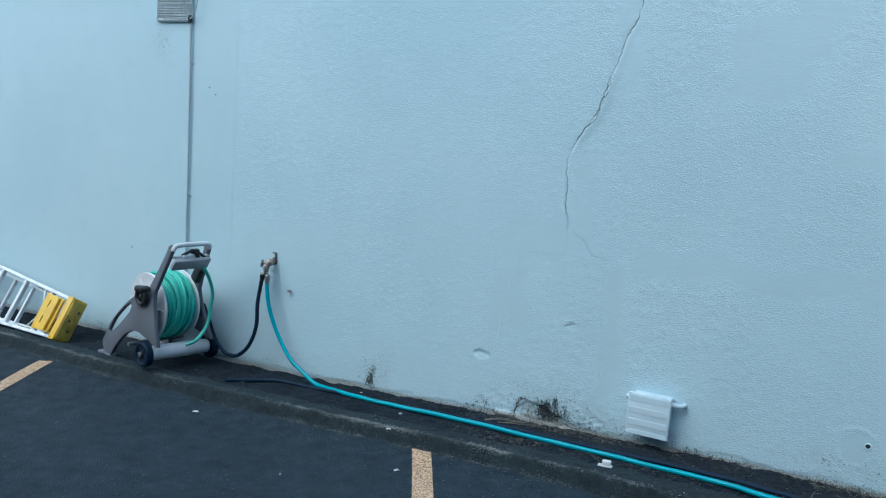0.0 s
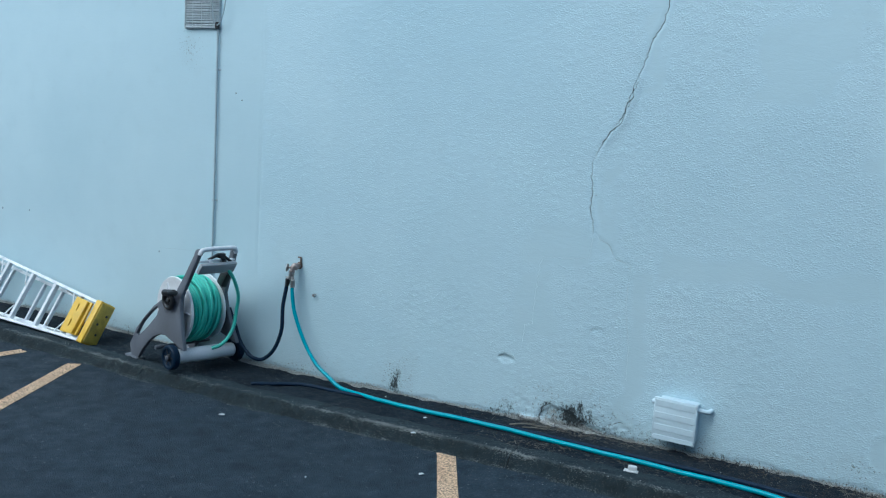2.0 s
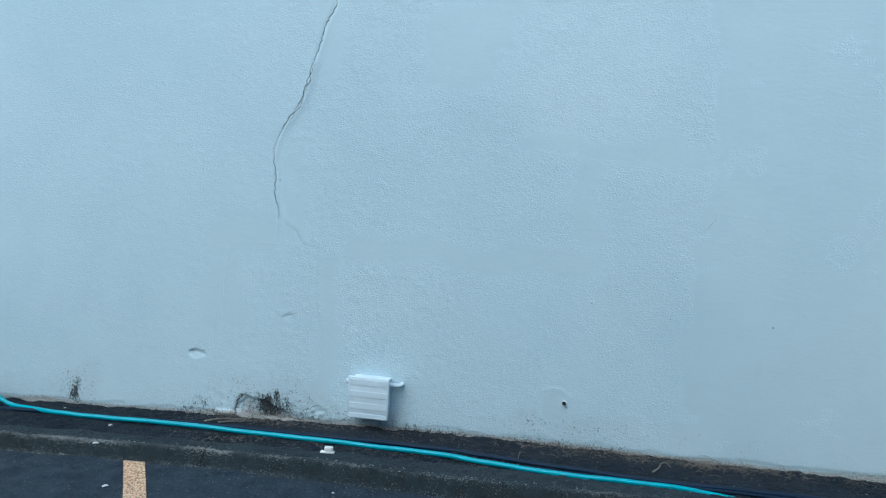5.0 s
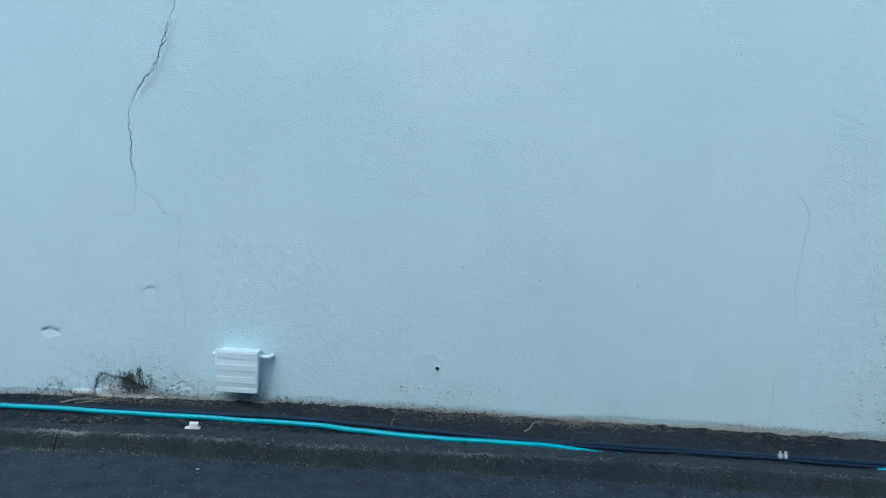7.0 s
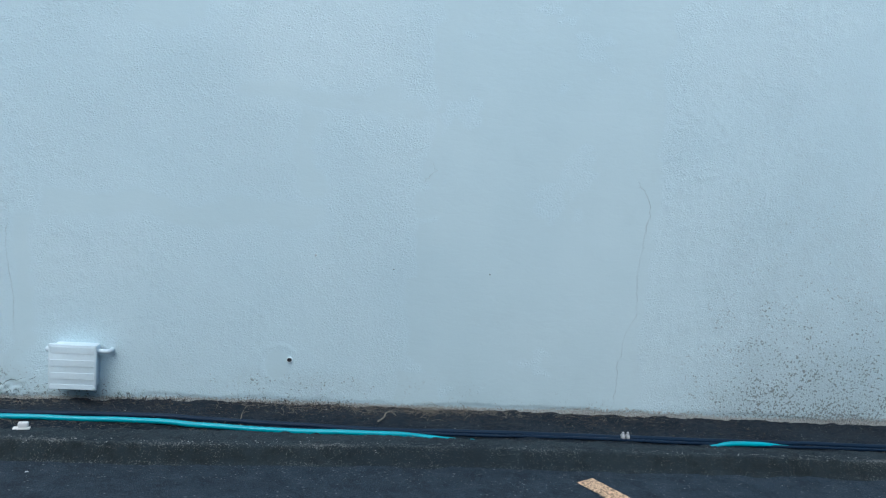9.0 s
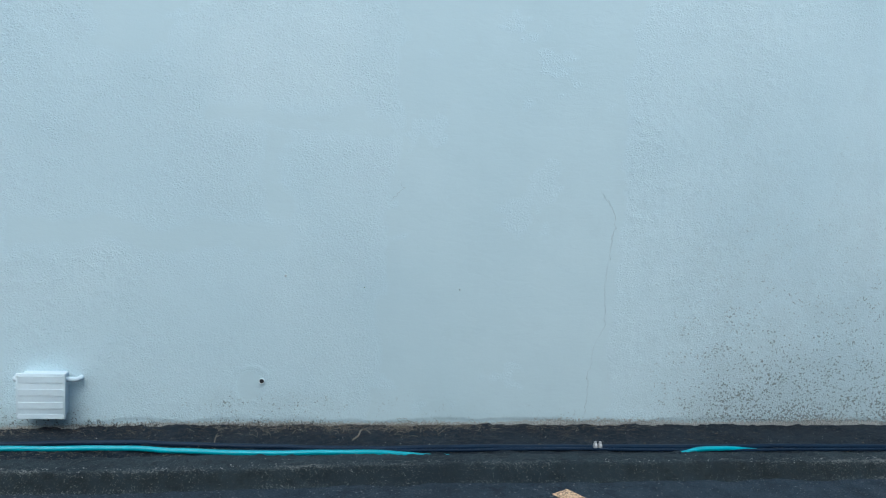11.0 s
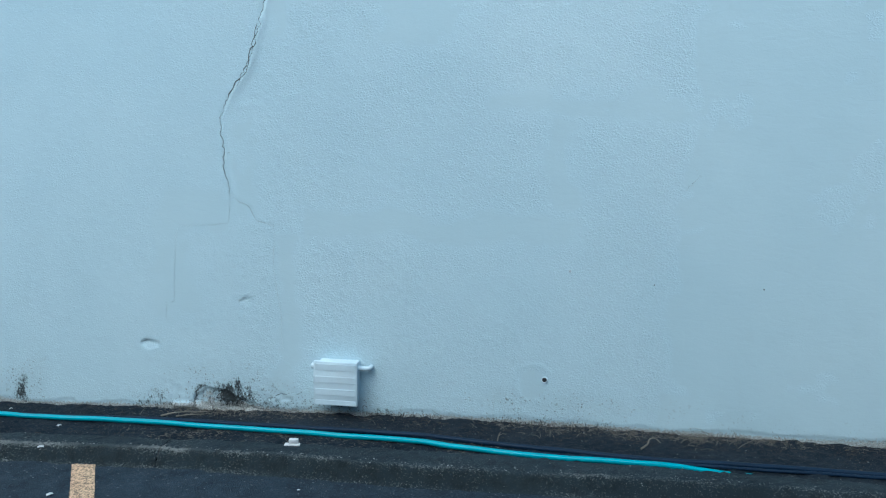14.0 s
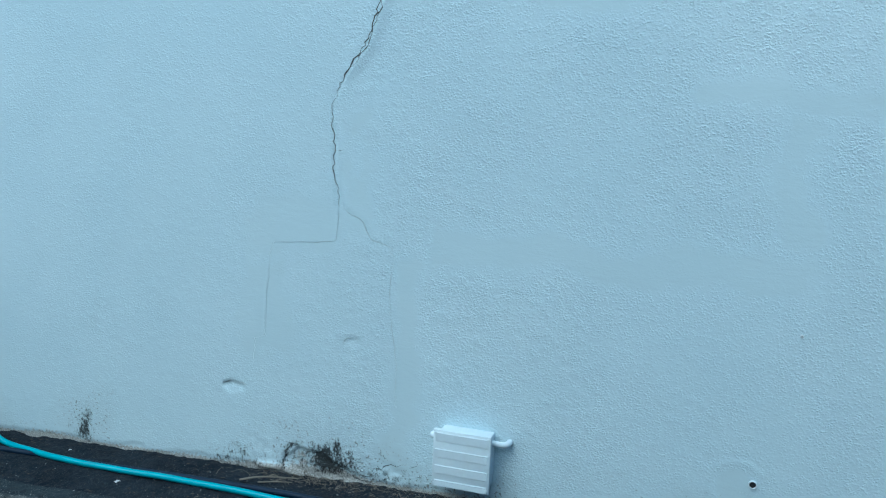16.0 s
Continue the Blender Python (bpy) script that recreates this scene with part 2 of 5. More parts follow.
BRASS = simple("dull_brass", (0.33, 0.28, 0.26), 0.45, metal=0.6, vary=0.2, scale=40, dirt=(0.20, 0.13, 0.09), dirt_amount=0.5)
STEEL = simple("galvanised_steel", (0.42, 0.42, 0.41), 0.42, metal=0.85, vary=0.15, scale=40, dirt=(0.14, 0.10, 0.07), dirt_amount=0.4)
RUST = simple("rusty_iron", (0.15, 0.105, 0.085), 0.85, metal=0.1, vary=0.3, scale=60, relief=0.5)
LADDER_WHITE = simple("white_fibreglass_rail", (0.80, 0.83, 0.85), 0.5, vary=0.08, scale=14, dirt=(0.22, 0.23, 0.23), dirt_amount=0.55)
YELLOW = simple("yellow_moulded_plastic", (0.72, 0.45, 0.035), 0.42, vary=0.07, scale=9, dirt=(0.28, 0.19, 0.06), dirt_amount=0.35)
YELLOW_DARK = simple("weathered_yellow_plastic", (0.55, 0.38, 0.06), 0.6, vary=0.25, scale=14, dirt=(0.12, 0.09, 0.04), dirt_amount=0.75)
GRILLE = simple("dusty_vent_metal", (0.47, 0.53, 0.56), 0.6, metal=0.1, vary=0.2, scale=25, dirt=(0.13, 0.15, 0.16), dirt_amount=0.5)
# dark colour for the shaded inside of cracks and small holes
CRACK = simple("dark_crack_depth", (0.068, 0.080, 0.086), 0.95, vary=0.5, scale=30, relief=0.0)
FINE_CRACK = simple("hairline_crack", (0.27, 0.35, 0.39), 0.95, vary=0.5, scale=30, relief=0.0)
# lifted, bluish colour paints the haze of distance onto the far cable
CABLE = simple("hazed_dark_cable", (0.022, 0.034, 0.046), 0.7, vary=0.3, scale=20, dirt=(0.07, 0.085, 0.095), dirt_amount=0.4)
STRAW = simple("dry_straw", (0.160, 0.145, 0.120), 0.85, vary=0.4, scale=30)
CHAFF = simple("pale_chaff", (0.140, 0.128, 0.108), 0.85, vary=0.6, scale=25, relief=0.0)
GRIT = simple("pale_grit", (0.25, 0.265, 0.26), 0.85, vary=0.4, scale=60, relief=0.0)
BROWN_BITS = simple("rusty_brown_bits", (0.060, 0.052, 0.045), 0.85, vary=0.5, scale=50, relief=0.0)
LITTER = simple("white_litter", (0.62, 0.64, 0.64), 0.6, vary=0.06, scale=30, dirt=(0.4, 0.38, 0.34), dirt_amount=0.3)
LEAF_BITS = simple("dead_leaf_bits", (0.066, 0.054, 0.042), 0.85, vary=0.5, scale=30)


# ---- building blocks ----
def link_mesh(name, me, mat, parent=None, label=""):
    me.materials.append(mat)
    ob = new(name, me)
    if parent:
        ob.parent = parent
    return tagged(ob, label)


def part(name, bm, mat, parent=None, label="", smooth=True):
    """Link a bmesh as one mesh object under a thing or a part."""
    me = bpy.data.meshes.new(name)
    bmesh.ops.recalc_face_normals(bm, faces=bm.faces)
    bm.to_mesh(me)
    bm.free()
    if smooth:
        me.polygons.foreach_set("use_smooth", [True] * len(me.polygons))
        me.set_sharp_from_angle(angle=radians(38))
    return link_mesh(name, me, mat, parent, label)


def thing(name, label, category, m=None, group="", kind=""):
    ob = new(name)
    ob.matrix_world = m or Matrix()
    return tagged(ob, label, category, group, kind)


def box(bm, size, at=(0, 0, 0), bevel=0.004, m=None, seg=2):
    """A bevelled block centred at a place."""
    r = bmesh.ops.create_cube(bm, size=1.0, matrix=(m or Matrix()) @ Matrix.Translation(at) @ Matrix.Diagonal((*size, 1)))
    if bevel:
        es = list({e for v in r["verts"] for e in v.link_edges})
        bmesh.ops.bevel(bm, geom=es, offset=min(bevel, min(size) * 0.45), segments=seg, profile=0.5, affect="EDGES")
    return bm


def rod(bm, a, b, r0, r1=None, seg=16, caps=True):
    a, b = Vector(a), Vector(b)
    d = b - a
    m = Matrix.Translation((a + b) / 2) @ d.to_track_quat("Z", "Y").to_matrix().to_4x4()
    bmesh.ops.create_cone(bm, cap_ends=caps, segments=seg, radius1=r0, radius2=r0 if r1 is None else r1, depth=d.length, matrix=m)
    return bm


def lathe(bm, profile, seg=32, m=None):
    """Turn (radius, height) pairs about the local z axis."""
    m = m or Matrix()
    rings = [[bm.verts.new(m @ Vector((r * math.cos(2 * math.pi * k / seg), r * math.sin(2 * math.pi * k / seg), h))) for k in range(seg)] for r, h in profile]
    for p, q in zip(rings, rings[1:]):
        for k in range(seg):
            bm.faces.new((p[k], p[(k + 1) % seg], q[(k + 1) % seg], q[k]))
    for ring in (rings[0], rings[-1]):
        try:
            bm.faces.new(ring)
        except ValueError:
            pass
    return bm


def spline(points, steps=10):
    """A smooth line through points (Catmull-Rom)."""
    p = [Vector(q) for q in points]
    p = [2 * p[0] - p[1]] + p + [2 * p[-1] - p[-2]]
    out = []
    for i in range(1, len(p) - 2):
        for s in range(steps):
            t = s / steps
            out.append(0.5 * ((2 * p[i]) + (p[i + 1] - p[i - 1]) * t + (2 * p[i - 1] - 5 * p[i] + 4 * p[i + 1] - p[i + 2]) * t * t + (3 * p[i] - p[i - 1] - 3 * p[i + 1] + p[i + 2]) * t ** 3))
    out.append(p[-2])
    return out


def tube(bm, path, r, seg=12):
    """A tube along a line of points, closed at both ends."""
    rings, up = [], Vector((0.13, 0.21, 0.97))
    for i, p in enumerate(path):
        d = (path[min(i + 1, len(path) - 1)] - path[max(i - 1, 0)]).normalized()
        side = d.cross(up)
        side = side.normalized() if side.length > 1e-4 else d.orthogonal().normalized()
        up = side.cross(d).normalized()
        rr = r(i / max(1, len(path) - 1)) if callable(r) else r
        rings.append([bm.verts.new(p + rr * (math.cos(2 * math.pi * k / seg) * side + math.sin(2 * math.pi * k / seg) * up)) for k in range(seg)])
    for p, q in zip(rings, rings[1:]):
        for k in range(seg):
            bm.faces.new((p[k], p[(k + 1) % seg], q[(k + 1) % seg], q[k]))
    bm.faces.new(rings[0])
    bm.faces.new(rings[-1])
    return bm


def plate(bm, outline, depth, holes=(), m=None, bevel=0.004):
    """A flat plate in the local xz plane with holes, given a thickness along y."""
    m = m or Matrix()
    edges = []
    for loop in (outline, *holes):
        vs = [bm.verts.new((x, 0, z)) for x, z in loop]
        edges += [bm.edges.new((vs[i], vs[(i + 1) % len(vs)])) for i in range(len(vs))]
    r = bmesh.ops.triangle_fill(bm, use_beauty=True, use_dissolve=True, edges=edges)
    faces = [g for g in r["geom"] if isinstance(g, bmesh.types.BMFace)]
    ex = bmesh.ops.extrude_face_region(bm, geom=faces)
    vs = [g for g in ex["geom"] if isinstance(g, bmesh.types.BMVert)]
    bmesh.ops.translate(bm, verts=vs, vec=(0, depth, 0))
    bmesh.ops.translate(bm, verts=bm.verts, vec=(0, -depth / 2, 0))
    if bevel:
        bmesh.ops.recalc_face_normals(bm, faces=bm.faces)
        es = [e for e in bm.edges if len(e.link_faces) == 2 and e.calc_face_angle(0) > 1.2]
        bmesh.ops.bevel(bm, geom=es, offset=bevel, segments=2, profile=0.5, affect="EDGES", clamp_overlap=True)
    bmesh.ops.transform(bm, matrix=m, verts=bm.verts)
    return bm


# ---- smooth random fields, for the relief of large surfaces ----
RNG = np.random.RandomState(7)
LATTICE = RNG.rand(256, 256)


def field(u, v, octaves=1, gain=0.5, shift=0.0):
    """Value noise about 0, from -0.5 to 0.5, one unit a cell."""
    total, amp, norm = 0.0, 1.0, 0.0
    for o in range(octaves):
        a, b = u * 2 ** o + shift + 17.3 * o, v * 2 ** o + 2 * shift + 5.7 * o
        i, j = np.floor(a).astype(int), np.floor(b).astype(int)
        f, g = a - i, b - j
        f, g = f * f * (3 - 2 * f), g * g * (3 - 2 * g)
        p, q, r, s = LATTICE[i % 256, j % 256], LATTICE[(i + 1) % 256, j % 256], LATTICE[i % 256, (j + 1) % 256], LATTICE[(i + 1) % 256, (j + 1) % 256]
        total = total + amp * ((p * (1 - f) + q * f) * (1 - g) + (r * (1 - f) + s * f) * g - 0.5)
        norm += amp
        amp *= gain
    return total / norm


def step(x, a, b):
    t = np.clip((x - a) / (b - a), 0, 1)
    return t * t * (3 - 2 * t)


def grid_mesh(name, pts, mat, attributes=None, kind="structure", label="", category=""):
    """A sheet of quads from an array of rows x columns x 3, with float attributes on its points."""
    n, k = pts.shape[:2]
    me = bpy.data.meshes.new(name)
    idx = np.arange(n * k).reshape(n, k)
    quads = np.stack([idx[:-1, :-1], idx[:-1, 1:], idx[1:, 1:], idx[1:, :-1]], -1).reshape(-1, 4)
    me.vertices.add(n * k)
    me.vertices.foreach_set("co", pts.astype(np.float32).ravel())
    me.loops.add(quads.size)
    me.loops.foreach_set("vertex_index", quads.astype(np.int32).ravel())
    me.polygons.add(len(quads))
    me.polygons.foreach_set("loop_start", np.arange(0, quads.size, 4, dtype=np.int32))
    me.polygons.foreach_set("use_smooth", np.ones(len(quads), bool))
    me.update(calc_edges=True)
    for key, values in (attributes or {}).items():
        me.attributes.new(key, "FLOAT", "POINT").data.foreach_set("value", values.astype(np.float32).ravel())
    ob = link_mesh(name, me, mat, None, label)
    return tagged(ob, category=category, kind=kind)


# ---- the lie of the land ----
W = 4.70            # face of the wall
FOOT, ARRIS, BACK = 4.015, 4.085, 4.21  # kerb: foot, front arris, back edge


def strip_z(x):
    """Height of the gutter strip along the wall; it falls away towards the ladder."""
    return 0.05 - 0.13 * step(-np.asarray(x, float), 0.0, 5.0)


def road_z(x):
    return strip_z(x) - 0.045


def kerb_bulge(x):
    """How far the kerb's face stands out towards the lot."""
    return 0.055 * np.exp(-((np.asarray(x, float) + 0.45) / 0.75) ** 2)


def kerb_z(x):
    return strip_z(x) + 0.03


# ---- wall: stucco with trowelled repairs ----
CRACK_MAIN = [(-1.345, 2.75), (-1.385, 2.58), (-1.395, 2.50), (-1.425, 2.38), (-1.472, 2.30), (-1.490, 2.23), (-1.533, 2.10), (-1.580, 1.95), (-1.612, 1.86), (-1.695, 1.75), (-1.750, 1.63), (-1.758, 1.55), (-1.74, 1.45), (-1.745, 1.35), (-1.72, 1.26), (-1.715, 1.20)]
CRACK_LEFT = [(-1.715, 1.20), (-1.72, 1.12), (-1.73, 1.06), (-1.82, 1.045), (-1.90, 1.04), (-2.01, 1.03), (-2.03, 0.98), (-2.04, 0.85), (-2.05, 0.70), (-2.05, 0.62), (-2.10, 0.60), (-2.11, 0.49)]
CRACK_RIGHT = [(-1.70, 1.21), (-1.67, 1.18), (-1.61, 1.15), (-1.58, 1.09), (-1.55, 1.07), (-1.48, 1.05), (-1.47, 1.00), (-1.48, 0.92), (-1.48, 0.81), (-1.46, 0.70), (-1.44, 0.58), (-1.445, 0.46), (-1.435, 0.38)]
CRACK_FAR = [(1.72, 2.6), (1.72, 2.33), (1.75, 2.08), (1.76, 1.90), (1.76, 1.66), (1.78, 1.38), (1.86, 1.29), (1.88, 1.20), (1.86, 1.12), (1.86, 1.01), (1.84, 0.89), (1.86, 0.63), (1.80, 0.51), (1.80, 0.42), (1.78, 0.34), (1.79, 0.24), (1.78, 0.10)]
CRACK_FOOT = [(-1.962, 0.025), (-1.955, 0.06), (-1.947, 0.095), (-1.935, 0.125), (-1.914, 0.147), (-1.881, 0.145)]


def along(line, x, z, width):
    """How near points lie to a line: 1 on it, falling off over the width."""
    d = np.full(x.shape, 9.0)
    for (a, b), (c, e) in zip(line, line[1:]):
        t = np.clip(((x - a) * (c - a) + (z - b) * (e - b)) / ((c - a) ** 2 + (e - b) ** 2), 0, 1)
        d = np.minimum(d, np.hypot(x - a - t * (c - a), z - b - t * (e - b)))
    return np.exp(-(d / width) ** 2)


def patch(x, z, x0, x1, z0, z1, soft=0.05):
    return step(x, x0 - soft, x0 + soft) * step(-x, -x1 - soft, -x1 + soft) * step(z, z0 - soft, z0 + soft) * step(-z, -z1 - soft, -z1 + soft)


def spot(x, z, cx, cz, rx, rz):
    return np.exp(-((x - cx) / rx) ** 2 - ((z - cz) / rz) ** 2)


def build_wall(x0, x1, z0, z1, pitch):
    x, z = np.meshgrid(np.arange(x0, x1 + 1e-6, pitch), np.arange(z0, z1 + 1e-6, pitch))
    wx, wz = x + 0.22 * field(x * 4, z * 4, 4, 0.6, 3.1), z + 0.18 * field(x * 4, z * 4, 4, 0.6, 9.4)
    # trowelled areas
    smooth = patch(wx, wz, 0.60, 1.92, -1, 9, 0.035)
    for a in ((0.52, 0.70, -1, 0.80), (-0.37, 0.62, 1.63, 1.76), (-1.35, 0.10, 0.98, 1.16), (-1.50, -1.33, 0.05, 1.05), (-2.16, -1.70, 0.98, 1.22), (-2.14, -1.92, 0.55, 1.1),
              (-0.90, -0.42, 1.95, 2.42), (-0.62, -0.30, 2.36, 2.6), (-0.05, 0.10, 1.15, 1.65), (-1.72, -1.58, 1.10, 1.62), (-0.18, -0.05, 0.20, 0.33), (-1.48, -1.36, 2.0, 2.6)):
        smooth = np.maximum(smooth, patch(wx, wz, *a))
    # islands of the coarse coat that show through the repairs
    smooth = smooth * (1 - 0.6 * step(field(x * 3.2, z * 4.5, 4, 0.65, 11.3), 0.14, 0.24))
    # round patch of filler beside the pipe stub
    disc = np.hypot(x + 0.090, z - 0.262)
    smooth = np.maximum(smooth, step(-disc - 0.03 * field(x * 18, z * 18, 2), -0.085, -0.07))
    left = step(-(x + 0.03 * field(x * 6, z * 6, 2)), 4.23, 4.28)
    smooth = np.maximum(smooth, left * 0.93)
    smooth = np.maximum(smooth, 0.45 * step(field(x * 0.9, z * 0.9, 3, shift=2.2), 0.02, 0.2))
    # the older coat is floated flatter, with only scattered grains
    rough = (1 - smooth) * (0.42 + 0.58 * step(wx + 0.5 * field(x * 1.1, z * 1.1, 2, shift=6.3), -2.15, -1.45))
    # knobs of the stucco, broad waves of the float, edges of the repairs
    k = field(x * 40, z * 46, 1, 0.5, 4.0)
    k2 = field(x * 24, z * 24, 1, 0.5, 8.0)
    cover = 0.6 + 0.8 * step(field(x * 1.7, z * 1.7, 2, shift=5.5), -0.15, 0.15)
    relief = rough * cover * (0.0048 * np.clip(k - 0.06, 0, 1) - 0.0005 + 0.0009 * k2) + 0.006 * field(x * 1.3, z * 1.3, 3) + 0.0012 * smooth * field(x * 5, z * 11, 2, shift=1.0)
    # the line where two renders meet beside the conduit
    relief -= 0.0035 * np.exp(-((x + 4.27 + 0.015 * field(x * 3, z * 5, 2, shift=2.0)) / 0.013) ** 2) * step(z, 0.45, 0.8)
    # cracks with lifted lips
    for line, depth in ((CRACK_MAIN, 0.006), (CRACK_LEFT, 0.0004), (CRACK_RIGHT[:6], 0.0022), (CRACK_RIGHT[5:], 0.0006), (CRACK_FOOT, 0.006)):
        relief += 0.6 * depth * along(line, x - 0.014, z, 0.018) - depth * along(line, x, z, 0.010)
    relief += 0.004 * along(CRACK_MAIN[6:10], x - 0.02, z, 0.03)
    relief += 0.0016 * np.exp(-((disc - 0.085 - 0.02 * field(x * 9, z * 9, 2, shift=3.0)) / 0.011) ** 2) * step(field(x * 7, z * 7, 2, shift=1.2), -0.25, 0.05)
    relief += 0.003 * along([(-0.16, 0.345), (-0.11, 0.372), (-0.05, 0.372), (0.0, 0.335)], x, z, 0.010)
    # knocks: two broken hollows with a ragged upper lip
    for cx, cz, rx, rz, deep in ((-2.205, 0.366, 0.066, 0.026, 0.009), (-1.640, 0.640, 0.038, 0.024, 0.007)):
        d = np.hypot((x - cx) / rx, (z - cz) / rz) + 0.9 * field(x * 26, z * 26, 3, 0.6, 5.1)
        hole = step(-d, -1.05, -0.75)
        relief -= deep * hole * (0.35 + 0.65 * step(z, cz - rz, cz + rz)) + 0.004 * hole * field(x * 45, z * 45, 2, shift=4.4)
    # spalled render at the foot, right and left of the mould
    foot = strip_z(x)
    h = z - foot
    relief -= 0.005 * step(-(h + 0.07 * field(x * 9, z * 9, 4, 0.7, 6.6)), -0.035, -0.02)
    spall = np.clip(spot(x, z, -1.85, 0.075, 0.11, 0.075) + 0.6 * spot(x, z, -1.70, 0.05, 0.14, 0.05), 0, 1)
    # blistered paint that stands off the render, and a pale lip of plaster at the foot
    blister = spot(x, z, -1.46, 0.075, 0.12, 0.07) + 0.6 * spot(x, z, -1.66, 0.12, 0.10, 0.09) + 0.5 * spot(x, z, -2.05, 0.10, 0.12, 0.08)
    relief += 0.008 * blister * np.clip(field(x * 34, z * 44, 2, 0.6, 8.3) * 2.4, -0.5, 1)
    relief += 0.014 * along([(-2.08, 0.020), (-1.99, 0.026), (-1.94, 0.020), (-1.87, 0.012)], x, z, 0.014)
    relief -= 0.012 * step(spall + field(x * 14, z * 14, 3, shift=7.7) * 0.8, 0.45, 0.6)
    relief += 0.006 * spall * field(x * 40, z * 40, 2, shift=2.9)
    pts = np.stack([x, W - relief, z], -1)
    # stains
    mould = 0.78 * spot(x, z, -3.015, 0.035, 0.032, 0.055) + 0.45 * spot(x, z, -3.0, 0.12, 0.035, 0.06) + 0.30 * spot(x, z, -3.05, 0.03, 0.07, 0.05)
    mould = mould + 0.80 * spot(x, z, -1.765, 0.115, 0.055, 0.05) + 0.48 * spot(x, z, -1.66, 0.12, 0.05, 0.06) + 0.30 * spot(x, z, -1.46, 0.06, 0.12, 0.05) + 0.28 * spot(x, z, -2.15, 0.06, 0.14, 0.05) + 0.55 * spot(x, z, -1.735, 0.065, 0.06, 0.04) + 0.75 * spot(x, z, -1.70, 0.165, 0.014, 0.03) + 0.38 * spot(x, z, -1.79, 0.09, 0.15, 0.08) + 0.35 * along(CRACK_FOOT, x, z, 0.012)
    mould = mould + 0.6 * np.exp(-np.clip(h, 0, 9) / 0.035) * step(field(x * 2.2, z * 0.2, 2, shift=1.7), -0.1, 0.25)
    bare = 0.85 * np.exp(-(np.clip(h, 0, 9) / (0.022 + 0.06 * np.clip(field(x * 1.4, z * 0, 3, shift=3.3) + 0.15, 0, 1))) ** 2) + 0.50 * spall * (1 + 2.4 * field(x * 16, z * 16, 3, 0.7, 2.6)) + 0.6 * spot(x, z, -2.02, 0.015, 0.12, 0.025) + 0.5 * spot(x, z, -3.22, -0.02, 0.14, 0.03)
    bloom = 0.50 * step(x, 1.7, 3.0) * np.exp(-np.clip(z - 0.05, 0, 9) / 0.36) + 0.55 * np.exp(-np.clip(h, 0, 9) / 0.07) * step(field(x * 1.5, z, 2, shift=8.8), -0.15, 0.2) + 0.10 * spot(x, z, 2.95, 0.28, 0.45, 0.22) + 0.30 * step(x, 1.9, 2.7) * np.exp(-np.clip(z, 0, 9) / 0.8)
    bloom = bloom + 0.22 * spot(x, z, -5.0, 2.25, 0.12, 0.2) + 0.42 * spot(x, z, -1.78, 0.10, 0.32, 0.15) + 0.35 * spot(x, z, -3.0, 0.08, 0.14, 0.16) + 0.25 * spot(x, z, 0.0, 0.16, 0.5, 0.08)
    return pts, {"rough": np.clip(rough, 0, 1), "mould": np.clip(mould, 0, 1.2), "bare": np.clip(bare, 0, 1.2), "bloom": np.clip(bloom, 0, 1)}


pts, att = build_wall(-8.02, 4.6, -0.30, 3.30, 0.0100)
grid_mesh("wall_front", pts, PAINT, att, label="pale blue painted stucco wall with cracks and repairs", category="wall")
bm = bmesh.new()
box(bm, (12.62, 0.26, 3.70), (-1.71, W + 0.15, 1.55), 0)
box(bm, (12.62, 0.28, 2.20), (-1.71, W + 0.14, 4.40), 0)
part("wall_core", bm, PAINT, smooth=False)["kind"] = "structure"

# ---- ground ----
RNGX = np.concatenate([np.arange(-400, -30, 40), np.arange(-30, -9, 1.5), np.arange(-9, 5, 0.05), np.arange(5, 30, 1.5), np.arange(30, 401, 40)])
RNGY = np.concatenate([np.arange(-400, -20, 40), np.arange(-20, -1, 1.0), np.arange(-1, FOOT - 0.001, 0.05), [FOOT, FOOT + 0.08]])
gx, gy = np.meshgrid(RNGX, RNGY)
gz = road_z(gx) + 0.008 * field(gx * 0.8, gy * 0.8, 3) * (np.abs(gx) < 20) + 0.012 * step(gy, 3.93, 4.0) * field(gx * 6, gy * 6, 2)
grid_mesh("ground", np.stack([gx, gy, gz], -1), ASPHALT, label="damp dark asphalt of a parking lot", category="asphalt")


def ribbon(name, x0, x1, pitch, section, mat, wobble, label, category):
    """A sheet that follows the wall: section gives y and height above a base for each point across."""
    xs = np.linspace(x0, x1, int((x1 - x0) / pitch))
    ys = np.array([s[0] for s in section])
    x, y = np.meshgrid(xs, ys)
    base = np.array([s[1] for s in section])[:, None]
    z = base + strip_z(x) + wobble * field(x * 9, y * 9, 3, 0.6, 2.0) + 0.5 * wobble * field(x * 40, y * 40, 2, 0.5, 6.0) + 0.25 * wobble * field(x * 85, y * 85, 1, 0.5, 1.0)
    y = y + 0.6 * wobble * field(x * 7, y * 7 + z * 5, 3, 0.6, 9.0)
    y = y - kerb_bulge(x) * step(-y, -BACK, -ARRIS) * (ys[:, None] < BACK)
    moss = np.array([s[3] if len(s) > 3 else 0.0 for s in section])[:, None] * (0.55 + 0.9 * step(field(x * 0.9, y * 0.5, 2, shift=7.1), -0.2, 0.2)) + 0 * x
    worn = np.array([s[2] for s in section])[:, None] * (0.5 + step(field(x * 1.2, y, 2, shift=4.2), -0.2, 0.25)) + 0 * x
    return grid_mesh(name, np.stack([x, y, z], -1), mat, {"worn": worn, "moss": np.clip(moss, 0, 1)}, label=label, category=category)


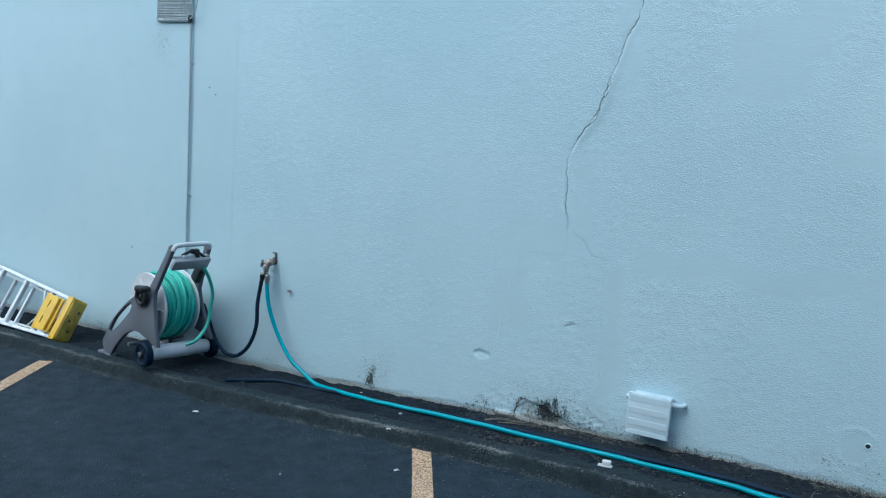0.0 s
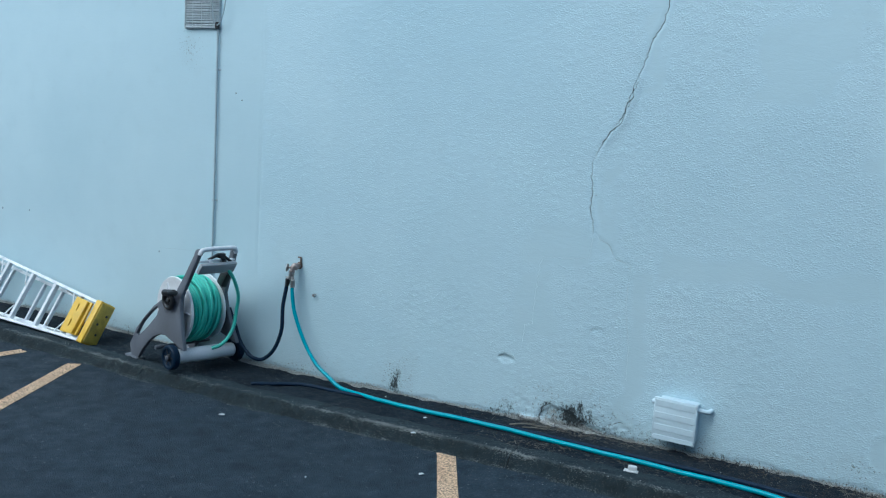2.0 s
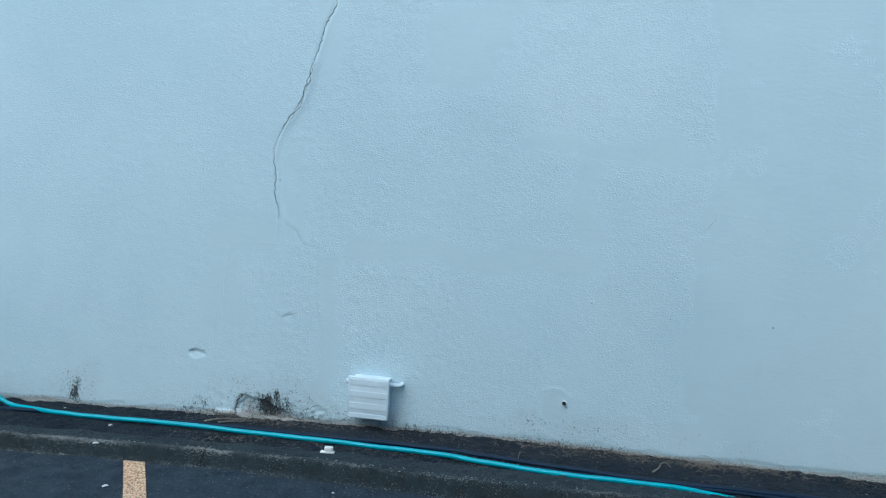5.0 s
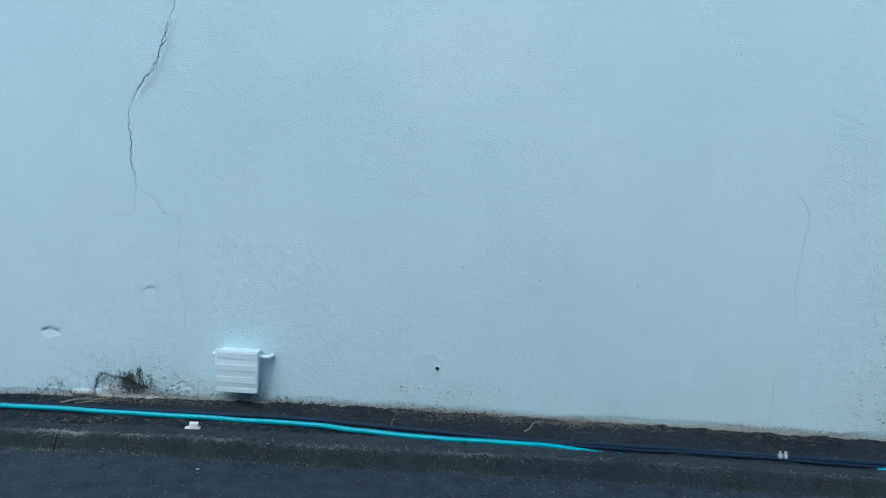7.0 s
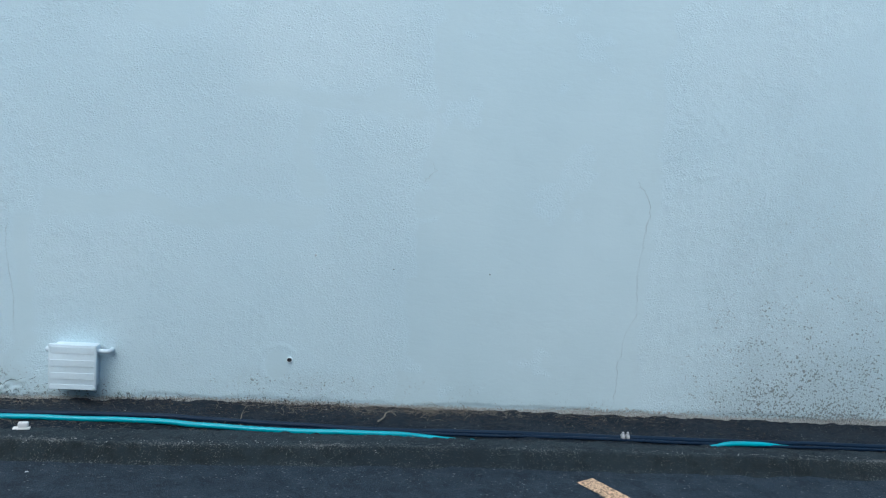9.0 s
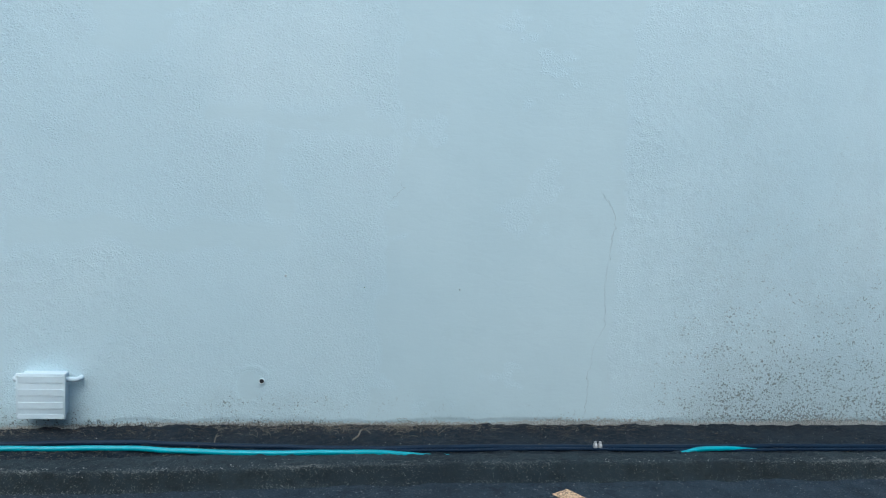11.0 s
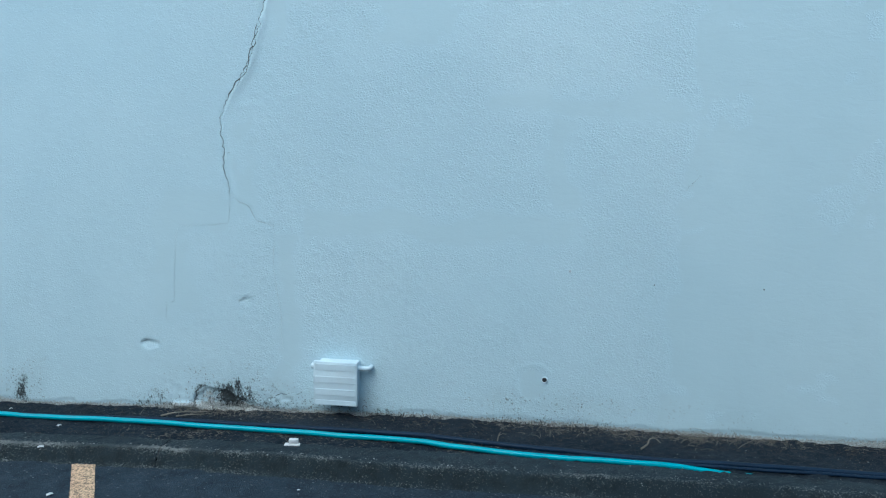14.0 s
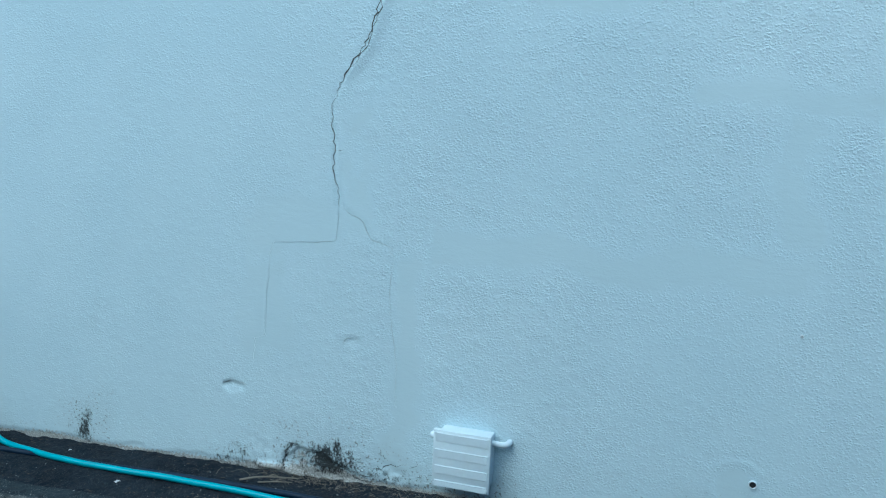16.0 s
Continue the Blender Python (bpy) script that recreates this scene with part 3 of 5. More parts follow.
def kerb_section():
    # fourth value: how far the colour goes to the darker face tone
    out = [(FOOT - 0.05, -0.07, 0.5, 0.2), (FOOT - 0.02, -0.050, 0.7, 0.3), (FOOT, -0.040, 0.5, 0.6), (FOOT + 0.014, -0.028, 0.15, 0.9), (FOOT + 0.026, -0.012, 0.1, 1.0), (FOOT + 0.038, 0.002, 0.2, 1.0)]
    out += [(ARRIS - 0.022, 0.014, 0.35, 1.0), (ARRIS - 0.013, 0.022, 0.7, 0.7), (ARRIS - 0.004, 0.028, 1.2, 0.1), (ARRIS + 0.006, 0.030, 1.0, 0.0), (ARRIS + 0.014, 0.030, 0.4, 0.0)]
    out += [(y, 0.030 + 0.002 * math.sin(40 * y), 0.22, 0.0) for y in np.arange(ARRIS + 0.022, BACK - 0.012, 0.012)]
    return out + [(BACK - 0.01, 0.028, 0.3), (BACK, 0.016, 0.2), (BACK + 0.006, -0.02, 0.0)]


# kerb stones cast end to end, with an open joint between each
joints = [-11.9, -9.5, -7.1, -4.74, -1.845, 4.1, 7.0]
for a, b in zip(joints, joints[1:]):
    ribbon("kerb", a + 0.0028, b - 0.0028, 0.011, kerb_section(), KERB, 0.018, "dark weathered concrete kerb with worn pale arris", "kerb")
ribbon("gutter_strip", -12.0, 7.0, 0.02, [(y, 0.0 , 0.2) for y in np.arange(BACK - 0.02, W + 0.05, 0.02)], SOIL, 0.030, "damp dark soil strip between kerb and wall", "soil")


def stripe(near, far, width, label):
    """A painted bay line from the kerb foot outwards; its worn ends are ragged."""
    a, b = Vector(near), Vector(far)
    d = (b - a)
    side = Vector((-d.y, d.x)).normalized() * width / 2
    n = max(2, int(d.length / 0.03))
    s, c = np.meshgrid(np.linspace(0, 1, n), np.linspace(-1, 1, 7))
    ragged = 1 + 0.10 * field(s * d.length * 25, c, 2, shift=near[0])
    x = a.x + d.x * s + side.x * c * ragged
    y = a.y + d.y * s + side.y * c * ragged - 0.02 * (s < 0.001) * field(c * 4, c * 0 + near[0], 2)
    z = road_z(x) + 0.008 * field(x * 0.8, y * 0.8, 3) + 0.012 * step(y, 3.93, 4.0) * field(x * 6, y * 6, 2) + 0.004
    return grid_mesh("parking_line", np.stack([x, y, z], -1), LINE, label=label, category="road marking")


for p, q in (((-2.225, 4.035), (0.05, 0.2)), ((-5.34, 3.96), (-2.30, -2.0)), ((-5.91, 3.94), (-6.6, -0.8)), ((1.41, 3.90), (3.64, 0.1))):
    stripe(p, q, 0.105, "worn orange-cream parking bay line on asphalt")

WALL_X, WALL_Z, WALL_Y = pts[0, :, 0], pts[:, 0, 2], pts[:, :, 1]


def face_y(x, z):
    """The wall's face at a place, with its relief."""
    i = min(len(WALL_X) - 2, max(0, (x - WALL_X[0]) / (WALL_X[1] - WALL_X[0])))
    j = min(len(WALL_Z) - 2, max(0, (z - WALL_Z[0]) / (WALL_Z[1] - WALL_Z[0])))
    a, b = int(i), int(j)
    f, g = i - a, j - b
    y = WALL_Y
    return (y[b, a] * (1 - f) + y[b, a + 1] * f) * (1 - g) + (y[b + 1, a] * (1 - f) + y[b + 1, a + 1] * f) * g


WALL = bpy.data.objects["wall_front"]


def crack(line, width, seed, jitter=0.006, mat=None):
    """A fine ragged crack in the render: a dark ribbon of uneven width on the face, its colour standing for the shaded
    depth.
    """
    r = random.Random(seed)
    fine = []
    for (a, b), (c, d) in zip(line, line[1:]):
        n = max(1, int(math.hypot(c - a, d - b) / 0.014))
        fine += [(a + (c - a) * k / n, b + (d - b) * k / n) for k in range(n)]
    fine.append(line[-1])
    fine = [(x + r.uniform(-jitter, jitter), z + r.uniform(-jitter, jitter) * 0.5) for x, z in fine]
    bm = bmesh.new()
    prev = None
    for k, (x, z) in enumerate(fine):
        e = min(k, len(fine) - 1 - k) / 6
        w = width * (0.35 + r.random() * 0.9) * min(1, 0.25 + e) / 2
        x0, z0 = fine[max(0, k - 1)]
        x1, z1 = fine[min(len(fine) - 1, k + 1)]
        l = math.hypot(x1 - x0, z1 - z0) or 1
        nx, nz = (z1 - z0) / l * w, -(x1 - x0) / l * w
        y = face_y(x, z)
        row = [bm.verts.new((x - nx, y - 0.0016, z - nz)), bm.verts.new((x, y - 0.0006, z)), bm.verts.new((x + nx, y - 0.0016, z + nz))]
        if prev:
            for q in (0, 1):
                bm.faces.new((prev[q], prev[q + 1], row[q + 1], row[q]))
        prev = row
    return part("crack", bm, mat or (CRACK if width > 0.0039 else FINE_CRACK), WALL)


crack(CRACK_MAIN[:7], 0.0050, 1, 0.008)
crack(CRACK_MAIN[6:11], 0.0056, 31, 0.008)
crack(CRACK_MAIN[10:], 0.0041, 30, 0.007)
crack([(x + 0.012, z) for x, z in CRACK_MAIN[6:10]], 0.004, 11, 0.009)
crack(CRACK_LEFT[:6], 0.0013, 2, 0.005)
crack(CRACK_LEFT[5:], 0.0010, 32, 0.005)
crack(CRACK_RIGHT[:7], 0.0024, 3, 0.008)
crack(CRACK_RIGHT[6:], 0.0017, 33, 0.005)
crack(CRACK_FAR[5:10], 0.0028, 5, 0.007)
crack(CRACK_FAR[9:14], 0.0014, 24, 0.006)
crack(CRACK_FAR[13:], 0.0022, 25, 0.006)
crack(CRACK_FOOT, 0.010, 6, 0.008)
# dark ribbons drawn along the upper rims of the two knocked hollows
crack([(-2.262, 0.378), (-2.235, 0.388), (-2.21, 0.392)], 0.0055, 7, 0.007, CRACK)
crack([(-2.205, 0.389), (-2.18, 0.392), (-2.145, 0.382)], 0.0040, 17, 0.009, CRACK)
crack([(-1.678, 0.628), (-1.665, 0.648), (-1.642, 0.658)], 0.0040, 8, 0.006, CRACK)
crack([(-1.636, 0.656), (-1.612, 0.650)], 0.0034, 18, 0.006)
crack([(-1.536, 0.075), (-1.515, 0.10), (-1.47, 0.118), (-1.455, 0.13), (-1.42, 0.128), (-1.383, 0.136)], 0.0042, 9, 0.010, CRACK)
crack([(-1.385, 0.13), (-1.37, 0.09), (-1.362, 0.04)], 0.0032, 10, 0.008)
crack([(-1.66, 0.045), (-1.60, 0.035), (-1.54, 0.035)], 0.0055, 19, 0.010, CRACK)
crack([(-1.74, 1.43), (-1.70, 1.435)], 0.004, 12)
crack([(-4.55, 0.70), (-4.75, 0.725), (-5.05, 0.70), (-5.30, 0.685)], 0.0009, 13)
crack([(0.66, 1.40), (0.69, 1.36), (0.62, 1.29)], 0.003, 14, 0.010)
crack([(-0.30, 0.10), (-0.29, 0.18), (-0.30, 0.22)], 0.002, 15)
crack([(-0.075, 0.262), (-0.05, 0.258), (-0.02, 0.25)], 0.003, 16, 0.008)


# web of short breaks in the spalled render
web = random.Random(21)
for k in range(22):
    x, z = web.gauss(-1.74, 0.13), 0.03 + abs(web.gauss(0, 0.06))
    if z < 0.18:
        a, l = web.uniform(-0.9, 0.9), web.uniform(0.03, 0.09)
        crack([(x + l * t * math.cos(a) + web.uniform(-0.008, 0.008), z + l * t * math.sin(a) * 0.6) for t in (0, 0.35, 0.7, 1)], web.uniform(0.002, 0.0055), 40 + k, 0.007, CRACK)
for k in range(26):
    x, z = web.gauss(-1.47, 0.10), 0.04 + abs(web.gauss(0, 0.05))
    a, l = web.uniform(-1.2, 1.2), web.uniform(0.015, 0.05)
    crack([(x + l * t * math.cos(a) + web.uniform(-0.006, 0.006), z + l * t * math.sin(a)) for t in (0, 0.35, 0.7, 1)], web.uniform(0.0018, 0.0045), 120 + k, 0.006, CRACK)
for k in range(16):
    x = web.uniform(-1.0, 2.2)
    z = float(strip_z(x)) + web.uniform(0.02, 0.06)
    a, l = web.uniform(-1.4, 1.4), web.uniform(0.02, 0.06)
    crack([(x + l * t * math.cos(a), z + l * t * abs(math.sin(a))) for t in (0, 0.5, 1)], 0.0028, 80 + k, 0.006)


def pit(x, z, r):
    """A small old fixing hole, drawn as a low domed disc whose dark colour stands for the shade inside."""
    y = face_y(x, z)
    bm = bmesh.new()
    lathe(bm, [(r * 1.1, -0.002), (r * 0.9, 0.0012), (r * 0.5, 0.0024), (0.0005, 0.0026)], 12, Matrix.Translation((x, y, z)) @ Matrix.Rotation(radians(90), 4, "X"))
    return part("fixing_hole", bm, FINE_CRACK if r > 0.0075 else CRACK, WALL)


for x, z, r in ((-6.95, 0.82, 0.010), (-7.34, 0.80, 0.012), (1.02, 0.82, 0.004), (0.50, 0.82, 0.003), (-5.30, 0.655, 0.009), (-4.53, 1.92, 0.006), (-4.47, 1.87, 0.006)):
    pit(x, z, r)


def wall_peg(x, z, s, mat):
    """A short cut-off screw with its plug."""
    root = thing("wall_screw", "short rusty screw stub stuck in the painted wall", "screw", Matrix.Translation((x, W, z)), "wall screws")
    bm = bmesh.new()
    rod(bm, (0, 0.01, 0), (0, -0.014 * s, -0.001), 0.006 * s, 0.005 * s, 10)
    part("shank", bm, STEEL, root)
    bm = bmesh.new()
    rod(bm, (0, -0.012 * s, -0.001), (0, -0.018 * s, -0.001), 0.0075 * s, 0.006 * s, 10)
    part("head", bm, mat, root)


wall_peg(-3.720, 0.542, 1.6, STEEL)
wall_peg(0.083, 0.875, 0.9, CONDUIT)


def pipe_stub():
    root = thing("pipe_stub", "white painted open pipe end in the wall", "pipe", Matrix.Translation((-0.028, W, 0.297)) @ Matrix.Rotation(radians(90), 4, "X") @ Matrix.Scale(0.85, 4))
    bm = bmesh.new()
    lathe(bm, [(0.019, -0.03), (0.0185, 0.008), (0.0175, 0.010), (0.0145, 0.010), (0.014, 0.006), (0.014, -0.03)], 24)
    part("collar", bm, WALL_WHITE, root)
    # black disc just inside the collar paints the dark of the open pipe
    bm = bmesh.new()
    lathe(bm, [(0.0142, 0.0035), (0.004, 0.002), (0.0005, 0.002)], 16)
    part("bore_shade", bm, BLACK_PLASTIC, root)


pipe_stub()


def junction_box():
    """A painted weatherproof box with a stepped lid, an entry knob and a bent pipe stub."""
    root = thing("junction_box", "white painted electrical junction box with ribbed lid", "electrical box", Matrix.Translation((-1.122, W, 0.232)))
    bm = bmesh.new()
    box(bm, (0.215, 0.085, 0.222), (0.006, -0.035, 0.0), 0.010)
    part("body", bm, WHITE_PAINT, root)
    bm = bmesh.new()
    box(bm, (0.240, 0.022, 0.240), (0.0, -0.078, 0.0), 0.006)
    lid = part("lid", bm, WHITE_PAINT, root)
    # raised bands across the lid with flat ones between
    for z, tall in ((0.090, 0.036), (0.022, 0.035), (-0.046, 0.035), (-0.104, 0.026)):
        bm = bmesh.new()
        box(bm, (0.218, 0.006, tall), (0, -0.0884, z), 0.0010, None, 1)
        part("rib", bm, WHITE_PAINT, lid, smooth=False)
    for x in (-0.108, 0.108):
        for z in (-0.106, 0.106):
            bm = bmesh.new()
            lathe(bm, [(0.0065, 0.0), (0.0065, 0.003), (0.005, 0.0045), (0.0005, 0.0045)], 14, Matrix.Translation((x, -0.087, z)) @ Matrix.Rotation(radians(90), 4, "X"))
            part("screw", bm, WHITE_PAINT, lid)
    bm = bmesh.new()
    lathe(bm, [(0.016, 0.0), (0.016, 0.014), (0.011, 0.021), (0.0005, 0.023)], 18, Matrix.Translation((-0.114, -0.070, 0.088)) @ Matrix.Rotation(radians(-90), 4, "Y"))
    part("entry_plug", bm, WHITE_PAINT, root)
    bm = bmesh.new()
    tube(bm, spline([(0.105, -0.04, 0.078), (0.14, -0.04, 0.077), (0.163, -0.037, 0.077), (0.174, -0.018, 0.078), (0.175, 0.02, 0.078)], 6), lambda t: 0.0125 if 0.1 < t < 0.9 else 0.0145, 16)
    part("bent_pipe", bm, WHITE_PAINT, root)


junction_box()


def vent():
    root = thing("wall_vent", "dusty grey louvred vent grille set in the wall", "vent", Matrix.Translation((-4.875, W, 2.525)))
    bm = bmesh.new()
    box(bm, (0.35, 0.012, 0.28), (0, -0.004, 0), 0.002)
    part("backing", bm, CONDUIT, root)
    for size, at in (((0.354, 0.02, 0.006), (0, -0.012, 0.140)), ((0.354, 0.02, 0.005), (0, -0.012, -0.140)), ((0.006, 0.02, 0.272), (-0.174, -0.012, 0)), ((0.006, 0.02, 0.272), (0.174, -0.012, 0))):
        bm = bmesh.new()
        box(bm, size, at, 0.002)
        part("frame", bm, GRILLE, root)
    for k in range(22):
        bm = bmesh.new()
        box(bm, (0.342, 0.013, 0.0050), (0, 0, 0), 0.0012, Matrix.Translation((0, -0.017, -0.130 + 0.0122 * k + 0.0016 * math.sin(k * 3.7))) @ Matrix.Rotation(radians(35 + 14 * math.sin(k * 2.1)), 4, "X") @ Matrix.Rotation(0.012 * math.sin(k * 5.3), 4, "Y"), 1)
        part("slat", bm, GRILLE, root)
    for k in range(3):
        bm = bmesh.new()
        rod(bm, (-0.09 + 0.09 * k, -0.0235, -0.136), (-0.09 + 0.09 * k, -0.0235, 0.136), 0.0016, seg=6)
        part("bar", bm, GRILLE, root)


vent()


def conduit():
    root = thing("conduit", "thin painted conduit running down the wall with clips", "conduit", Matrix.Translation((-4.71, W, 0)))
    bm = bmesh.new()
    tube(bm, spline([(-0.01, -0.022, 2.47), (-0.006, -0.022, 2.40), (0.0, -0.018, 2.34), (0.0, -0.016, 2.0), (0.002, -0.016, 1.4), (0.0, -0.016, 0.9), (0.0, -0.016, 0.3)], 8), 0.0075, 12)
    part("pipe", bm, CONDUIT, root)
    for z in (2.085, 1.12, 0.5):
        bm = bmesh.new()
        box(bm, (0.058, 0.004, 0.014), (0, -0.002, z), 0.001)
        lathe(bm, [(0.0078, -0.006), (0.0105, -0.006), (0.0105, 0.006), (0.0078, 0.006)], 16, Matrix.Translation((0, -0.016, z)))
        part("clip", bm, CONDUIT, root)
    for p in ([(0.0, -0.03, 2.40), (0.05, -0.05, 2.42), (0.085, -0.05, 2.50), (0.09, -0.04, 2.60), (0.07, -0.02, 2.68)], [(-0.012, -0.03, 2.40), (-0.03, -0.04, 2.45), (-0.035, -0.045, 2.55), (-0.03, -0.04, 2.66)]):
        bm = bmesh.new()
        tube(bm, spline(p, 8), 0.005, 8)
        part("wire", bm, CONDUIT, root, "loose grey wire loop")
    bm = bmesh.new()
    lathe(bm, [(0.010, 2.375), (0.017, 2.38), (0.018, 2.41), (0.013, 2.425)], 14, Matrix.Translation((-0.004, -0.021, 0)))
    part("gland", bm, BLACK_PLASTIC, root)


conduit()

# ---- tap and hoses ----
def wall_tap():
    root = thing("wall_tap", "weathered brass garden tap with hose splitter", "tap", Matrix.Translation((-3.872, W, 0.732)))
    bm = bmesh.new()
    lathe(bm, [(0.026, -0.004), (0.026, 0.004), (0.018, 0.008), (0.015, 0.012)], 24, Matrix.Rotation(radians(90), 4, "X"))
    part("flange", bm, RUST, root)
    bm = bmesh.new()
    tube(bm, spline([(0, 0.02, 0), (0, -0.03, 0), (0, -0.050, -0.003), (-0.002, -0.066, -0.012), (-0.005, -0.074, -0.028), (-0.006, -0.076, -0.040)], 6), lambda t: 0.017 + 0.012 * math.exp(-((t - 0.45) / 0.18) ** 2) + (0.004 if t > 0.85 else 0), 16)
    part("body", bm, BRASS, root)
    bm = bmesh.new()
    box(bm, (0.010, 0.010, 0.055), (0.016, -0.010, 0.034), 0.002)
    box(bm, (0.030, 0.010, 0.009), (0.005, -0.010, 0.060), 0.002)
    part("bracket", bm, RUST, root, "rusty pipe bracket")
    bm = bmesh.new()
    rod(bm, (-0.004, -0.058, -0.008), (-0.040, -0.082, -0.012), 0.010, 0.008, 12)
    part("stem", bm, BRASS, root)
    wheel_m = Matrix.Translation((-0.043, -0.084, -0.012)) @ Vector((-0.054, -0.024, 0.004)).to_track_quat("Z", "Y").to_matrix().to_4x4()
    bm = bmesh.new()
    for k in range(5):
        a = 2 * math.pi * k / 5
        rod(bm, wheel_m @ Vector((0, 0, 0)), wheel_m @ Vector((0.026 * math.cos(a), 0.026 * math.sin(a), 0)), 0.004, seg=8)
    lathe(bm, [(0.024 + 0.0055 * math.cos(q), 0.0055 * math.sin(q)) for q in np.linspace(0, 2 * math.pi, 9)], 24, wheel_m)
    part("hand_wheel", bm, STEEL, root)
    # splitter with two valves
    bm = bmesh.new()
    c = Vector((-0.008, -0.077, -0.052))
    lathe(bm, [(0.018, -0.016), (0.021, -0.012), (0.021, 0.012), (0.017, 0.016)], 8, Matrix.Translation(c))
    rod(bm, c + Vector((0, 0, -0.01)), c + Vector((-0.022, -0.005, -0.040)), 0.012, 0.014, 14)
    rod(bm, c + Vector((0, 0, -0.01)), c + Vector((0.012, 0.0, -0.042)), 0.012, 0.014, 14)
    splitter = part("splitter", bm, STEEL, root, "tarnished two-way hose splitter")
    for d, o in (((-0.026, -0.008, -0.050), -1), ((0.014, 0.0, -0.054), 1)):
        bm = bmesh.new()
        lathe(bm, [(0.0145, -0.018), (0.0175, -0.014), (0.0175, 0.010), (0.014, 0.014)], 10, Matrix.Translation(c + Vector(d)))
        part("coupling", bm, STEEL if o > 0 else BLACK_PLASTIC, splitter)
        bm = bmesh.new()
        box(bm, (0.028, 0.006, 0.009), c + Vector((0.026 * o - 0.004, -0.012, -0.026)), 0.003)
        part("lever", bm, STEEL, splitter)


wall_tap()


def on_strip(x, y, r):
    return (x, y, float(strip_z(x)) + r)


def hose(name, path, r, mat, label, steps=10, fitting=None):
    bm = bmesh.new()
    line = spline(path, steps)
    for k, p in enumerate(line):
        low = 1.0 if p.z < 0.09 else 0.0
        p.y += low * (0.002 * math.sin(k * 0.13) + 0.001 * math.sin(k * 0.43 + 1))
        p.z += low * (0.0015 * math.sin(k * 0.27 + 2) + 0.0008 * math.sin(k * 0.71))
    tube(bm, line, r, 14)
    root = thing(name, label, "hose", Matrix.Identity(4))
    part("tube", bm, mat, root)
    if fitting:
        d = (line[1] - line[0]).normalized()
        bm = bmesh.new()
        lathe(bm, [(r * 0.9, -0.004), (r * 1.25, 0.0), (r * 1.3, 0.012), (r * 1.15, 0.016), (r * 1.15, 0.030), (r * 1.02, 0.034)], 14, Matrix.Translation(line[0]) @ d.to_track_quat("Z", "Y").to_matrix().to_4x4())
        part("ferrule", bm, fitting, root)
    return root


blue = [(-3.866, W - 0.078, 0.616), (-3.862, W - 0.084, 0.55), (-3.835, W - 0.09, 0.43), (-3.775, W - 0.09, 0.29), (-3.69, W - 0.10, 0.17), (-3.605, W - 0.11, 0.085), (-3.51, W - 0.125, 0.035)]
blue += [on_strip(x, y, 0.018) for x, y in ((-3.36, 4.555), (-3.18, 4.52), (-2.95, 4.475), (-2.70, 4.46), (-2.35, 4.45), (-1.90, 4.42), (-1.43, 4.39), (-1.0, 4.355), (-0.64, 4.34), (-0.39, 4.285), (-0.05, 4.255), (0.30, 4.255))]
blue += [on_strip(x, y, r) for x, y, r in ((0.60, 4.268, 0.010), (0.82, 4.28, -0.012), (1.1, 4.29, -0.03), (1.5, 4.30, -0.04), (1.98, 4.295, -0.045), (2.14, 4.29, -0.016), (2.30, 4.293, 0.009), (2.50, 4.30, 0.009), (2.70, 4.31, -0.012), (2.95, 4.32, -0.04))]
hose("garden_hose", blue, 0.0135, BLUE_HOSE, "turquoise garden hose hanging from the tap, lying along the wall", fitting=STEEL)
black = [(-3.906, W - 0.085, 0.622), (-3.915, W - 0.09, 0.56), (-3.912, W - 0.12, 0.44), (-3.900, W - 0.14, 0.28), (-3.942, W - 0.16, 0.14), (-4.035, W - 0.17, 0.050), (-4.155, W - 0.17, 0.050), (-4.26, W - 0.16, 0.13), (-4.34, W - 0.15, 0.27), (-4.40, W - 0.14, 0.36)]
hose("leader_hose", black, 0.0135, RUBBER, "black rubber leader hose sagging between tap and hose reel", fitting=BLACK_PLASTIC)
dark = [on_strip(x, y, r) for x, y, r in ((-3.92, 4.29, 0.016), (-3.77, 4.395, 0.020), (-3.62, 4.475, 0.020), (-3.46, 4.50, 0.016), (-3.30, 4.505, 0.014), (-3.0, 4.50, 0.014), (-2.6, 4.495, 0.015), (-2.0, 4.49, 0.016), (-1.5, 4.47, 0.017), (-1.0, 4.445, 0.017), (-0.6, 4.43, 0.017), (-0.2, 4.375, 0.016), (0.2, 4.345, 0.016), (0.6, 4.335, 0.015), (1.0, 4.345, 0.015), (1.4, 4.35, 0.014), (1.8, 4.335, 0.015), (2.3, 4.335, 0.017), (2.8, 4.335, 0.018), (3.4, 4.32, 0.017), (4.2, 4.30, 0.016), (5.0, 4.3, 0.015))]
dark = [(x, y, z - 0.007) for x, y, z in dark]
hose("drain_hose", dark, 0.0135, RUBBER, "black hose lying in the gutter soil beside the turquoise hose")
thin = [on_strip(x, y, r) for x, y, r in ((-0.9, 4.40, 0.006), (-0.4, 4.33, 0.006), (0.3, 4.30, 0.007), (0.9, 4.305, 0.008), (1.3, 4.315, 0.008), (1.9, 4.30, 0.008), (2.6, 4.29, 0.007), (3.2, 4.285, 0.008), (4.4, 4.27, 0.007))]
hose("cable", thin, 0.008, RUBBER, "thin black cable lying in the gutter soil")


